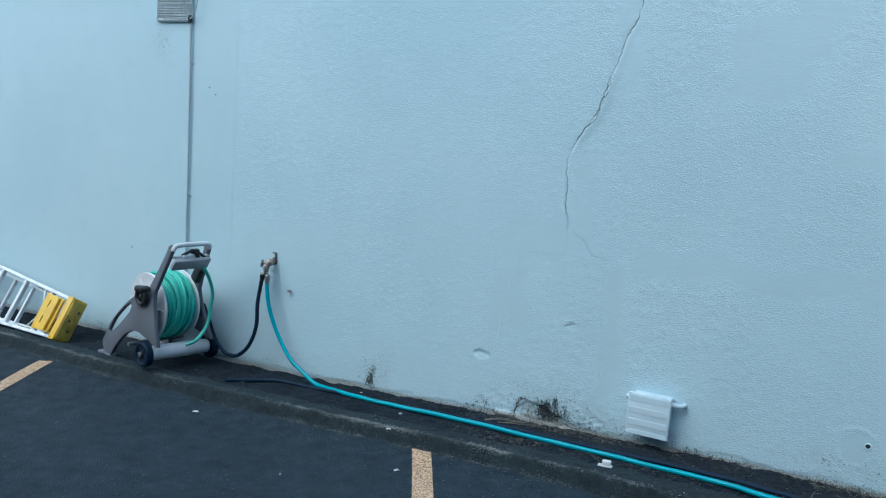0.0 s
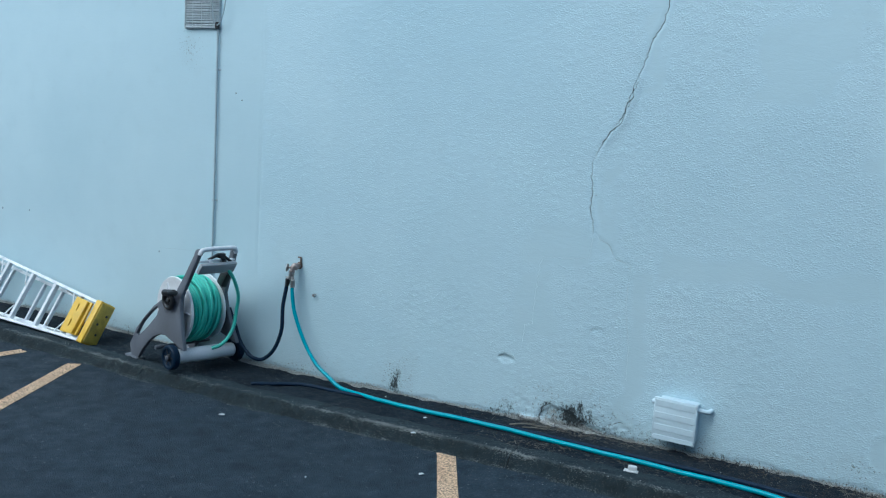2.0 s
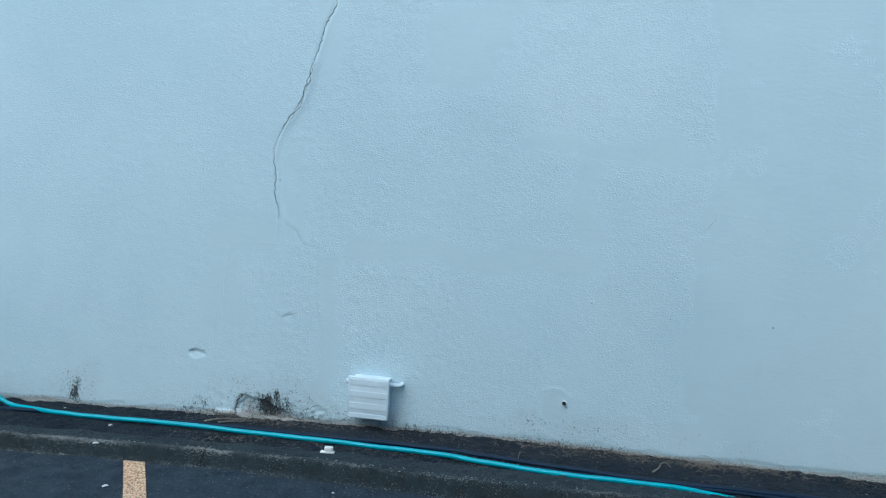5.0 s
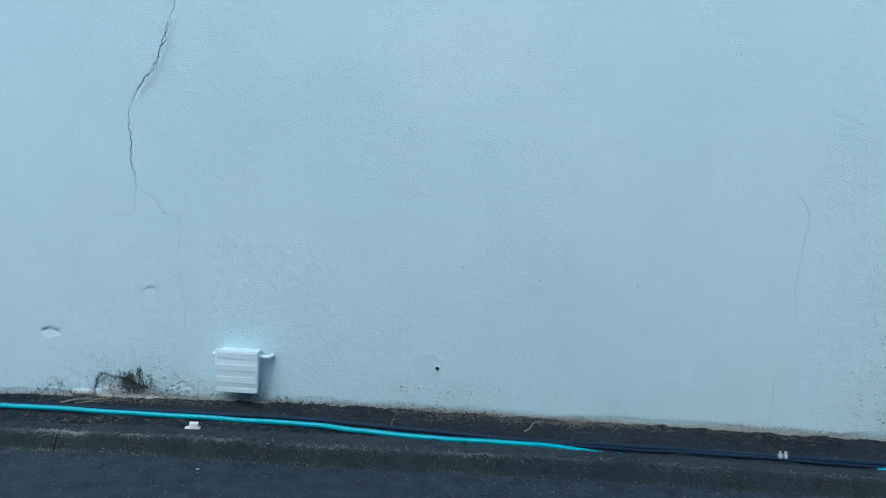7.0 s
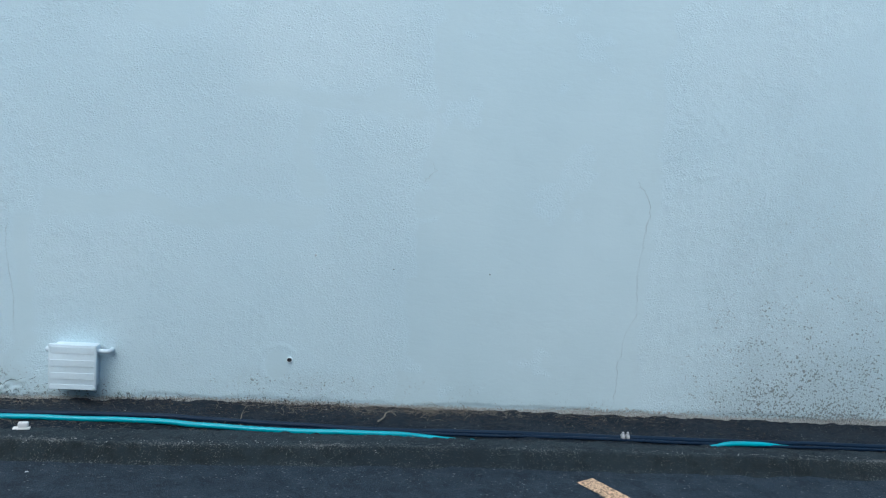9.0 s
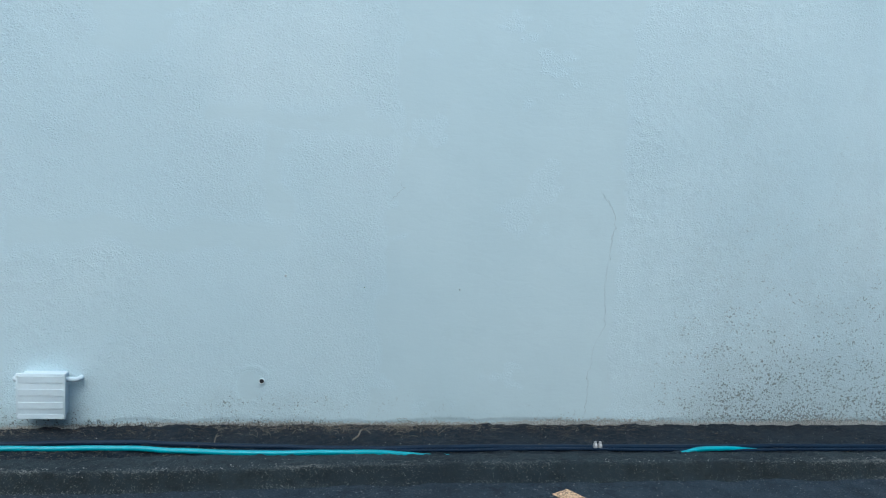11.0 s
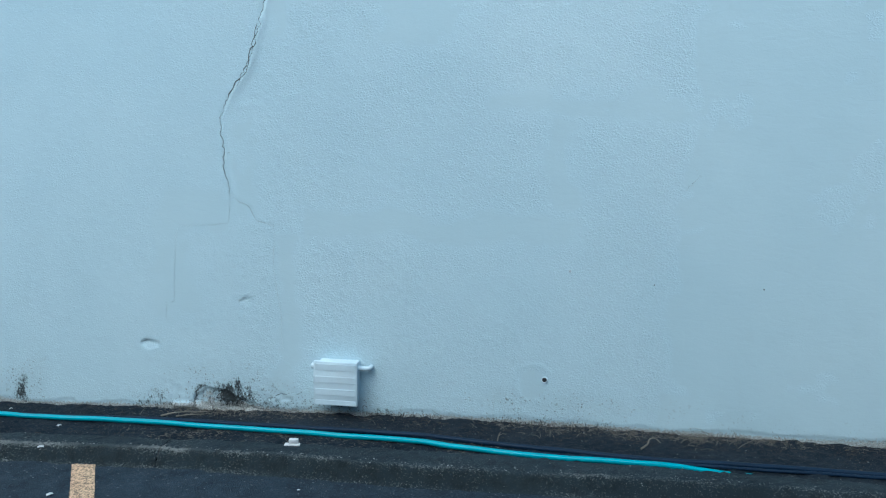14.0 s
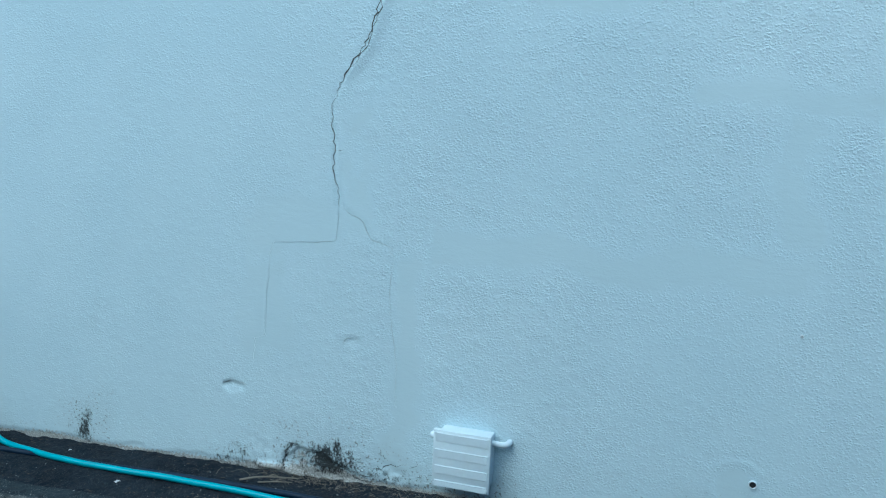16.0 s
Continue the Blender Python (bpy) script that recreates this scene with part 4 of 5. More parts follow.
# ---- hose reel cart ----
def hose_cart():
    ax = radians(168)
    xd, yd = Vector((math.cos(ax), math.sin(ax), 0)), Vector((-math.sin(ax), math.cos(ax), 0))
    m = Matrix((xd, yd, Vector((0, 0, 1)))).transposed().to_4x4()
    m.translation = (-4.405, 4.335, -0.03)
    root = thing("hose_reel_cart", "grey plastic wheeled hose reel cart with wound green hose", "hose reel", m)

    def wheel(y, zc):
        s = 1 if y > 0 else -1
        wm = Matrix.Translation((0.015, y, zc)) @ Matrix.Scale(1.0, 4) @ Matrix.Rotation(radians(-90 * s), 4, "X")
        bm = bmesh.new()
        lathe(bm, [(0.058, -0.024), (0.080, -0.026), (0.088, -0.018), (0.088, 0.018), (0.080, 0.026), (0.066, 0.026), (0.062, 0.018), (0.058, 0.016)], 40, wm)
        w = part("wheel", bm, RUBBER, root)
        bm = bmesh.new()
        lathe(bm, [(0.060, -0.02), (0.060, 0.010), (0.040, 0.006), (0.026, 0.008), (0.024, 0.026), (0.018, 0.030), (0.0005, 0.030)], 32, wm)
        part("rim", bm, BLACK_PLASTIC, w)
        for k in range(6):
            bm = bmesh.new()
            a = 2 * math.pi * k / 6
            box(bm, (0.040, 0.009, 0.012), (0.041, 0, 0.013), 0.002, wm @ Matrix.Rotation(a, 4, "Z"))
            part("spoke", bm, BLACK_PLASTIC, w)
        bm = bmesh.new()
        lathe(bm, [(0.017, 0.028), (0.016, 0.036), (0.010, 0.039), (0.0005, 0.039)], 20, wm)
        part("hub_cap", bm, GREY_PLASTIC, w)

    wheel(0.262, 0.098)
    wheel(-0.262, 0.082)
    bm = bmesh.new()
    ym = Matrix.Translation((0, -0.2295, 0.088)) @ Matrix.Rotation(radians(-88.3), 4, "X") @ Matrix.Diagonal((0.86, 0.86, 1, 1))
    lathe(bm, [(0.0005, 0.0), (0.052, 0.002), (0.058, 0.012), (0.058, 0.14), (0.061, 0.145), (0.061, 0.315), (0.058, 0.32), (0.058, 0.448), (0.052, 0.457), (0.0005, 0.459)], 28, ym)
    part("axle_cover", bm, PALE_PLASTIC, root, "pale grey axle cover tube")

    # side frames: broad foot, open triangle, arch over the wheel, long raked arm
    outline = [(0.66, -0.032), (0.60, -0.008), (0.63, 0.06), (0.55, 0.20), (0.44, 0.31), (0.33, 0.40), (0.20, 0.475), (0.10, 0.52), (0.02, 0.56), (-0.10, 0.71), (-0.225, 0.875), (-0.246, 0.910), (-0.270, 0.925), (-0.293, 0.912), (-0.280, 0.875), (-0.135, 0.662), (-0.046, 0.53), (-0.030, 0.44), (-0.055, 0.28), (-0.10, 0.16),
               (-0.05, 0.165), (0.0, 0.185), (0.07, 0.20), (0.15, 0.22), (0.23, 0.215), (0.31, 0.18), (0.38, 0.125), (0.45, 0.055), (0.49, 0.0), (0.52, -0.034)]
    outline = [(x + 0.19 * max(0.0, z - 0.37), z - 0.045 * min(1.0, max(0.0, (z - 0.5) / 0.35))) for x, z in outline]
    window = [(0.515, 0.145), (0.55, 0.155), (0.48, 0.255), (0.36, 0.36), (0.285, 0.405), (0.265, 0.385), (0.29, 0.335), (0.40, 0.235)]
    for s in (1, -1):
        lean = Matrix.Translation((0, 0.230 * s, 0)) @ Matrix.Rotation(radians(3.6 if s > 0 else -8.6), 4, "X")
        bm = bmesh.new()
        plate(bm, outline, 0.030, [window], lean, 0.006)
        side = part("side_frame", bm, GREY_PLASTIC, root)
        bm = bmesh.new()
        box(bm, (0.17, 0.06, 0.018), (0.58, 0.230 * s, -0.024), 0.006)
        part("foot", bm, GREY_PLASTIC, side)
        bm = bmesh.new()
        lathe(bm, [(0.060, -0.02), (0.060, 0.028), (0.048, 0.036), (0.0005, 0.036)], 28, Matrix.Translation((0.16, 0.185 * s, 0.425)) @ Matrix.Rotation(radians(-90 * s), 4, "X"))
        part("bearing", bm, GREY_PLASTIC, side)

    # handle and cross pieces
    bm = bmesh.new()
    tube(bm, spline([(-0.188, 0.180, 0.840), (-0.192, 0.172, 0.862), (-0.197, 0.147, 0.876), (-0.199, 0.02, 0.879), (-0.197, -0.075, 0.876), (-0.192, -0.098, 0.862), (-0.188, -0.106, 0.840)], 8), 0.0165, 14)
    part("handle", bm, PALE_PLASTIC, root, "pale grey handle bar")
    bm = bmesh.new()
    box(bm, (0.030, 0.285, 0.085), (-0.140, 0.036, 0.776), 0.008, Matrix.Translation((-0.105, 0, 0.700)) @ Matrix.Rotation(radians(-35), 4, "Y") @ Matrix.Translation((0.105, 0, -0.700)))
    part("cross_panel", bm, MID_PLASTIC, root, "mid grey cross panel")
    bm = bmesh.new()
    rod(bm, (-0.165, 0.170, 0.790), (-0.165, -0.110, 0.790), 0.009, seg=14)
    guide = part("guide_rod", bm, PALE_PLASTIC, root)
    bm = bmesh.new()
    box(bm, (0.04, 0.022, 0.05), (-0.170, 0.090, 0.780), 0.006)
    part("guide_block", bm, PALE_PLASTIC, guide)
    bm = bmesh.new()
    tube(bm, spline([(-0.165, 0.10, 0.80), (-0.175, 0.06, 0.82), (-0.18, 0.02, 0.835), (-0.175, -0.03, 0.81), (-0.165, -0.085, 0.775)], 6), 0.010, 10)
    box(bm, (0.04, 0.055, 0.035), (-0.175, 0.005, 0.825), 0.008)
    rod(bm, (-0.175, 0.0, 0.82), (-0.165, -0.035, 0.765), 0.015, seg=12)
    part("winder_arm", bm, BLACK_PLASTIC, guide)
    bm = bmesh.new()
    box(bm, (0.07, 0.05, 0.125), (0, 0, 0), 0.008, Matrix.Translation((-0.055, -0.105, 0.640)) @ Matrix.Rotation(radians(-32), 4, "Y"))
    part("gear_box", bm, BLACK_PLASTIC, root)
    bm = bmesh.new()
    rod(bm, (0.30, 0.22, 0.10), (0.30, -0.22, 0.10), 0.014, seg=14)
    part("cross_bar", bm, GREY_PLASTIC, root)

    # reel: two flanges on a drum, with the hose wound on it
    c = Vector((0.195, 0, 0.390))
    for s in (1, -1):
        bm = bmesh.new()
        fm = Matrix.Translation(c + Vector((0, 0.130 * s, 0))) @ Matrix.Rotation(radians(-90 * s), 4, "X")
        lathe(bm, [(0.05, -0.006), (0.228, -0.010), (0.236, -0.008), (0.238, 0.0), (0.234, 0.008), (0.226, 0.009), (0.205, 0.004), (0.12, 0.006), (0.10, 0.012), (0.05, 0.012)], 56, fm)
        fl = part("flange", bm, PALE_PLASTIC, root, "pale grey reel flange")
        for k in range(6):
            bm = bmesh.new()
            box(bm, (0.10, 0.012, 0.010), (0.155, 0, 0.008), 0.003, fm @ Matrix.Rotation(math.pi * k / 3, 4, "Z"))
            part("rib", bm, PALE_PLASTIC, fl)
    bm = bmesh.new()
    lathe(bm, [(0.0005, -0.13), (0.10, -0.13), (0.10, 0.13), (0.0005, 0.13)], 32, Matrix.Translation(c) @ Matrix.Rotation(radians(90), 4, "X"))
    part("drum", bm, PALE_PLASTIC, root)
    r = random.Random(5)
    layers = [(0.145, 9), (0.170, 9), (0.196, 9), (0.217, 9), (0.233, 8)]
    line, n = [], 30
    for li, (rad, turns) in enumerate(layers):
        for k in range(turns * n):
            a = 2 * math.pi * k / n
            f = k / (turns * n)
            f = f if li % 2 == 0 else 1 - f
            loose = (0.15, 0.3, 0.7, 1.0, 1.3)[li]
            y = (-0.105 + 0.21 * f) * (1 - 0.12 * max(0, li - 2)) + loose * (0.030 * math.sin(a + 0.5 * li + 0.8 * math.sin(a * 0.07)) + 0.012 * math.sin(a * 0.53 + li) + 0.010 * math.sin(a * 0.29 + 2 * li))
            y = max(-0.112, min(0.112, y))
            rr = rad + 0.005 * loose * math.sin(a * 0.37 + li) - (0.022 * (abs(y) / 0.12) ** 2 if li > 2 else 0)
            line.append(c + Vector((rr * math.cos(a), y, rr * math.sin(a))))
    bm = bmesh.new()
    tube(bm, line, 0.0108, 8)
    part("wound_hose", bm, GREEN_HOSE, root, "green vinyl hose wound on the reel")
    bm = bmesh.new()
    tube(bm, spline([(-0.160, -0.035, 0.748), (-0.168, -0.070, 0.705), (-0.158, -0.118, 0.64), (-0.138, -0.170, 0.52), (-0.120, -0.170, 0.40), (-0.120, -0.15, 0.29), (-0.122, -0.10, 0.215), (-0.115, -0.05, 0.17), (-0.08, 0.0, 0.145)], 8), 0.0128, 12)
    part("hose_end", bm, GREEN_HOSE, root, "loose green hose end hanging from the guide")
    bm = bmesh.new()
    rod(bm, (-0.150, -0.010, 0.785), (-0.161, -0.037, 0.745), 0.0165, 0.0165, 14)
    part("hose_coupling", bm, STEEL, root)
    # crank: open ring hub, arm and grip
    bm = bmesh.new()
    cm = Matrix.Translation((0.10, 0.226, 0.485)) @ Matrix.Rotation(radians(-90), 4, "X")
    lathe(bm, [(0.054 + 0.016 * math.cos(q), 0.014 + 0.017 * math.sin(q)) for q in np.linspace(0, 2 * math.pi, 11)], 28, cm)
    lathe(bm, [(0.020, -0.03), (0.020, 0.022), (0.014, 0.026), (0.0005, 0.026)], 16, cm)
    for k in range(3):
        box(bm, (0.044, 0.016, 0.014), (0.026, 0, 0.012), 0.003, cm @ Matrix.Rotation(2.1 * k + 0.4, 4, "Z"))
    rod(bm, (0.135, 0.250, 0.535), (0.0, 0.258, 0.560), 0.024, 0.019, 14)
    crank = part("crank", bm, BLACK_PLASTIC, root, "black crank with grip")
    bm = bmesh.new()
    lathe(bm, [(0.012, 0.0), (0.018, 0.008), (0.018, 0.065), (0.013, 0.075), (0.0005, 0.075)], 18, Matrix.Translation((0.0, 0.235, 0.555)) @ Matrix.Rotation(radians(-90), 4, "X"))
    part("grip", bm, BLACK_PLASTIC, crank)


hose_cart()


# ---- step ladder lying on its side against the wall ----
def step_ladder():
    fb, ft = Vector((-7.605, 4.305, -0.048)), Vector((-7.640, 4.585, 0.448))
    cb, ct = Vector((-5.535, 4.235, -0.052)), Vector((-5.548, 4.395, 0.216))
    u = ((cb + ct) / 2 - (fb + ft) / 2)
    length = u.length
    u.normalize()
    v = (ft - fb)
    v = (v - v.dot(u) * u).normalized()
    w = u.cross(v)  # out of the ladder's face
    if w.y > 0:
        w = -w
    root = thing("step_ladder", "white step ladder with yellow top lying on its side", "ladder", Matrix.Translation((fb + ft) / 2))
    base = (fb + ft) / 2
    half0, half1 = (ft - fb).dot(v) / 2, (ct - cb).dot(v) / 2
    frame3 = Matrix((u, v, w)).transposed().to_4x4()
    frame3.translation = Vector()

    def half(a):
        return half0 + (half1 - half0) * a / length

    def beam(name, p, q, deep, wide, mat, parent=root, label=""):
        """A channel section from p to q in ladder axes: along, across, out."""
        p, q = Vector(p), Vector(q)
        d = (q - p)
        x = d.normalized()
        z = Vector((0, 0, 1))
        y = z.cross(x).normalized()
        z = x.cross(y)
        lm = Matrix((x, y, z)).transposed().to_4x4()
        lm.translation = (p + q) / 2
        bm = bmesh.new()
        t = 0.005
        box(bm, (d.length, wide, t), (0, 0, deep / 2 - t / 2), 0.001, frame3 @ lm, 1)
        box(bm, (d.length, wide, t), (0, 0, -deep / 2 + t / 2), 0.001, frame3 @ lm, 1)
        box(bm, (d.length, t, deep - 2 * t), (0, -wide / 2 + t / 2, 0), 0.001, frame3 @ lm, 1)
        return part(name, bm, mat, parent, label)

    for s in (-1, 1):
        beam("front_rail", (0, s * half0, 0), (length - 0.05, s * half(length - 0.05), 0), 0.060, 0.023, LADDER_WHITE)
        beam("rear_rail", (0.05, s * (half0 - 0.05), -0.105), (length - 0.10, s * (half(length) - 0.02), -0.085), 0.040, 0.024, LADDER_WHITE)
        bm = bmesh.new()
        box(bm, (0.05, 0.045, 0.085), (0.0, s * half0, 0), 0.006, frame3)
        part("foot", bm, LADDER_WHITE, root)
    for k, a in enumerate((0.185, 0.655, 1.045, 1.39, 1.755)):
        h = half(a) - 0.012
        bm = bmesh.new()
        sm = frame3 @ Matrix.Translation((a, 0, 0)) @ Matrix.Rotation(radians(22), 4, "Y")
        box(bm, (0.006, 2 * h, 0.048), (0.010, 0, 0), 0.001, sm, 1)
        box(bm, (0.022, 2 * h, 0.005), (0.0, 0, 0.022), 0.001, sm, 1)
        box(bm, (0.022, 2 * h, 0.005), (0.0, 0, -0.022), 0.001, sm, 1)
        st = part("step", bm, LADDER_WHITE, root)
        if k != 3:
            for s in (-1, 1):
                bm = bmesh.new()
                rod(bm, frame3 @ Vector((a, s * (h - 0.11), 0.03)), frame3 @ Vector((a - 0.07, s * (half(a - 0.07) - 0.012), 0.03)), 0.006, seg=8)
                part("brace", bm, LADDER_WHITE, st)
    for a in (0.13, 0.345, 0.60, 0.905, 1.105, 1.37):
        h = half(a) - 0.045
        beam("rear_bar", (a, -h, -0.10), (a, h, -0.10), 0.028, 0.024, LADDER_WHITE)
    for s in (-1, 1):
        bm = bmesh.new()
        rod(bm, frame3 @ Vector((1.55, s * (half(1.55) - 0.02), 0.0)), frame3 @ Vector((1.72, s * (half(1.72) - 0.03), -0.09)), 0.006, seg=8)
        part("spreader", bm, STEEL, root)
    # yellow shelf and top cap
    a = length - 0.205
    h = half(a) - 0.02
    outline = [(-0.125, -h), (0.085, -h + 0.01), (0.085, h - 0.01), (-0.125, h)]
    slots = [[(x, z) for x, z in ((-0.06, q - 0.028), (-0.048, q - 0.028), (-0.048, q + 0.028), (-0.06, q + 0.028))] for q in (-0.07, 0.06)]
    bm = bmesh.new()
    plate(bm, outline, 0.018, slots, frame3 @ Matrix.Translation((a, 0, 0.035)) @ Matrix.Rotation(radians(90), 4, "X"), 0.003)
    tray = part("shelf", bm, YELLOW, root, "bright yellow fold-down shelf")
    bm = bmesh.new()
    box(bm, (0.018, 2 * h - 0.03, 0.03), (a + 0.05, 0, 0.055), 0.004, frame3)
    part("shelf_lip", bm, YELLOW, tray)
    h = half1 + 0.022
    bm = bmesh.new()
    box(bm, (0.065, 2 * h, 0.15), (length - 0.045, 0, -0.02), 0.010, frame3)
    cap = part("top_cap", bm, YELLOW, root, "yellow moulded top cap")
    bm = bmesh.new()
    box(bm, (0.010, 2 * h - 0.03, 0.125), (length - 0.008, 0, -0.02), 0.004, frame3)
    part("cap_tread", bm, YELLOW_DARK, cap, "weathered yellow tread face")
    # brown discs set slightly proud of the tread in place of tool holes
    for q, o in ((-0.08, -0.03), (0.0, 0.0), (0.08, -0.045)):
        bm = bmesh.new()
        rod(bm, frame3 @ Vector((length - 0.004, q, o)), frame3 @ Vector((length - 0.0005, q, o)), 0.010, seg=14)
        part("tool_hole", bm, BROWN_BITS, cap)
    for s in (-1, 1):
        for q in (-0.05, 0.02):
            bm = bmesh.new()
            rod(bm, frame3 @ Vector((length - 0.05, s * h, q)), frame3 @ Vector((length - 0.05, s * (h + 0.004), q)), 0.006, seg=10)
            part("rivet", bm, STEEL, cap)


step_ladder()


# ---- the far corner: block wall, downpipe, cables ----
def block_wall():
    root = thing("wall_block", "pale painted concrete block wall", "wall", Matrix.Translation((-8.32, W - 0.02, -0.243)), kind="structure")
    bm = bmesh.new()
    box(bm, (4.0, 0.22, 5.6), (-2.0, 0.122, 2.8), 0)
    part("mortar", bm, CONDUIT, root, smooth=False)
    bw, bh, gap = 1.60, 0.362, 0.007
    bm = bmesh.new()
    box(bm, (bw - gap, 0.06, bh - gap), (0, 0, 0), 0.006, None, 1)
    first = part("block", bm, PAINT_PLAIN, root)
    first.location = (-bw / 2, 0.03, 0.245)
    for row in range(12):
        for col in range(3):
            if row or col:
                x = -bw / 2 - bw * col + (bw / 2 if row % 2 else 0)
                ob = new("block", first.data if not (row % 2 and col == 0) else half_block(first, bw))
                ob.parent = root
                ob.location = (x if not (row % 2 and col == 0) else -bw / 4, 0.03, 0.245 + bh * row)


HALF = {}


def half_block(first, bw):
    if "mesh" not in HALF:
        me = first.data.copy()
        for v in me.vertices:
            v.co.x *= 0.49
        HALF["mesh"] = me
    return HALF["mesh"]


PAINT_PLAIN = simple("painted_block", (0.50, 0.60, 0.64), 0.65, vary=0.06, scale=5, relief=0.4, dirt=(0.36, 0.42, 0.44), dirt_amount=0.3)
block_wall()


def downpipe():
    root = thing("downpipe", "pair of white painted downpipes beside a flat channel", "downpipe", Matrix.Translation((-8.215, W - 0.09, 0)))
    bm = bmesh.new()
    rod(bm, (-0.060, -0.01, 5.1), (-0.060, -0.01, -0.13), 0.040, seg=20)
    part("pipe", bm, WALL_WHITE, root)
    bm = bmesh.new()
    rod(bm, (0.020, -0.01, 5.1), (0.020, -0.01, -0.13), 0.034, seg=20)
    part("pipe", bm, WALL_WHITE, root)
    bm = bmesh.new()
    box(bm, (0.150, 0.05, 5.3), (0.120, 0.02, 2.5), 0.008)
    part("channel", bm, CONDUIT, root, "grey painted flat channel")
    for z in (0.25, 3.6):
        bm = bmesh.new()
        box(bm, (0.20, 0.010, 0.03), (-0.02, -0.050, z), 0.002)
        part("strap", bm, WALL_WHITE, root)


downpipe()


def cable_pipe():
    root = thing("service_pipe", "white painted pipe with cables beside the downpipe", "pipe", Matrix.Translation((-7.99, W, 0)))
    bm = bmesh.new()
    rod(bm, (0.0, -0.055, 0.82), (0.0, -0.055, -0.08), 0.038, seg=28)
    part("sleeve", bm, WALL_WHITE, root)
    bm = bmesh.new()
    rod(bm, (-0.004, -0.055, 5.2), (-0.004, -0.055, 0.80), 0.034, seg=24)
    part("pipe", bm, WALL_WHITE, root)
    bm = bmesh.new()
    box(bm, (0.40, 0.05, 5.3), (-0.225, 0.012, 2.5), 0.004)
    part("joint_strip", bm, CONDUIT, root, "grey joint strip")


cable_pipe()


def switch_box():
    root = thing("pipe_box", "cream plastic box on the downpipe with conduit tails", "electrical box", Matrix.Translation((-8.185, W - 0.165, 1.19)))
    bm = bmesh.new()
    box(bm, (0.125, 0.08, 0.20), (0, 0, 0), 0.008)
    part("body", bm, CREAM, root)
    bm = bmesh.new()
    box(bm, (0.140, 0.095, 0.024), (0, -0.002, 0.105), 0.005)
    part("lid", bm, LITTER, root)
    for x in (-0.045, 0.0, 0.042):
        bm = bmesh.new()
        rod(bm, (x, -0.01, -0.09), (x, -0.01, -0.16 - 0.03 * abs(x) * 10), 0.018, 0.016, 14)
        lathe(bm, [(0.022, -0.125), (0.024, -0.12), (0.024, -0.105), (0.020, -0.10)], 12, Matrix.Translation((x, -0.01, 0)))
        part("tail", bm, WALL_WHITE, root)


CREAM = simple("cream_plastic", (0.52, 0.56, 0.55), 0.5, vary=0.05, scale=12, dirt=(0.35, 0.33, 0.28), dirt_amount=0.3)
switch_box()


def cable_coil():
    root = thing("cable_coil", "coiled dark cable hanging at the wall joint", "cable", Matrix.Translation((-7.925, W - 0.14, 0.985)))
    def turns(name, count, cx, cz, rx, rz, thick, seed):
        rr = random.Random(seed)
        p = []
        for k in range(count * 16):
            a, t = 2 * math.pi * k / 16, k / 16
            g = 1 + 0.16 * math.sin(t * 2.3 + seed) + 0.05 * math.sin(3 * a + t)
            p.append(Vector((cx + rx * g * math.cos(a) + 0.006 * math.sin(t * 1.7), -0.005 * t + 0.010 * math.sin(a + t), cz + rz * g * math.sin(a) + rr.uniform(-0.002, 0.002))))
        bm = bmesh.new()
        tube(bm, p, thick, 8)
        part(name, bm, CABLE, root)

    turns("bundle", 6, 0.0, 0.055, 0.034, 0.095, 0.008, 1)
    turns("coil", 5, -0.018, -0.135, 0.072, 0.062, 0.007, 2)
    turns("loop", 1, 0.130, -0.060, 0.075, 0.052, 0.005, 3)
    turns("loop", 1, 0.090, -0.165, 0.070, 0.055, 0.0035, 4)
    for pts_ in ([(0.0, 0.0, 0.12), (-0.015, 0.0, 0.30), (0.008, 0.0, 0.50), (-0.01, 0.02, 0.8), (0.03, 0.03, 1.1), (0.09, 0.05, 1.5), (0.11, 0.06, 2.2), (0.10, 0.06, 3.6)],
                 [(0.01, -0.01, 0.10), (0.012, -0.01, 0.30), (-0.02, 0.0, 0.6), (-0.045, 0.02, 1.2), (-0.05, 0.03, 2.2), (-0.05, 0.05, 3.6)],
                 [(0.02, -0.01, 0.08), (0.03, 0.0, 0.32), (0.0, 0.02, 0.45), (0.03, 0.03, 0.9), (0.05, 0.04, 1.6), (0.04, 0.05, 3.6)]):
        bm = bmesh.new()
        tube(bm, spline(pts_, 8), 0.006, 8)
        part("lead", bm, CONDUIT if pts_[1][0] < 0.02 else WALL_WHITE, root)


cable_coil()


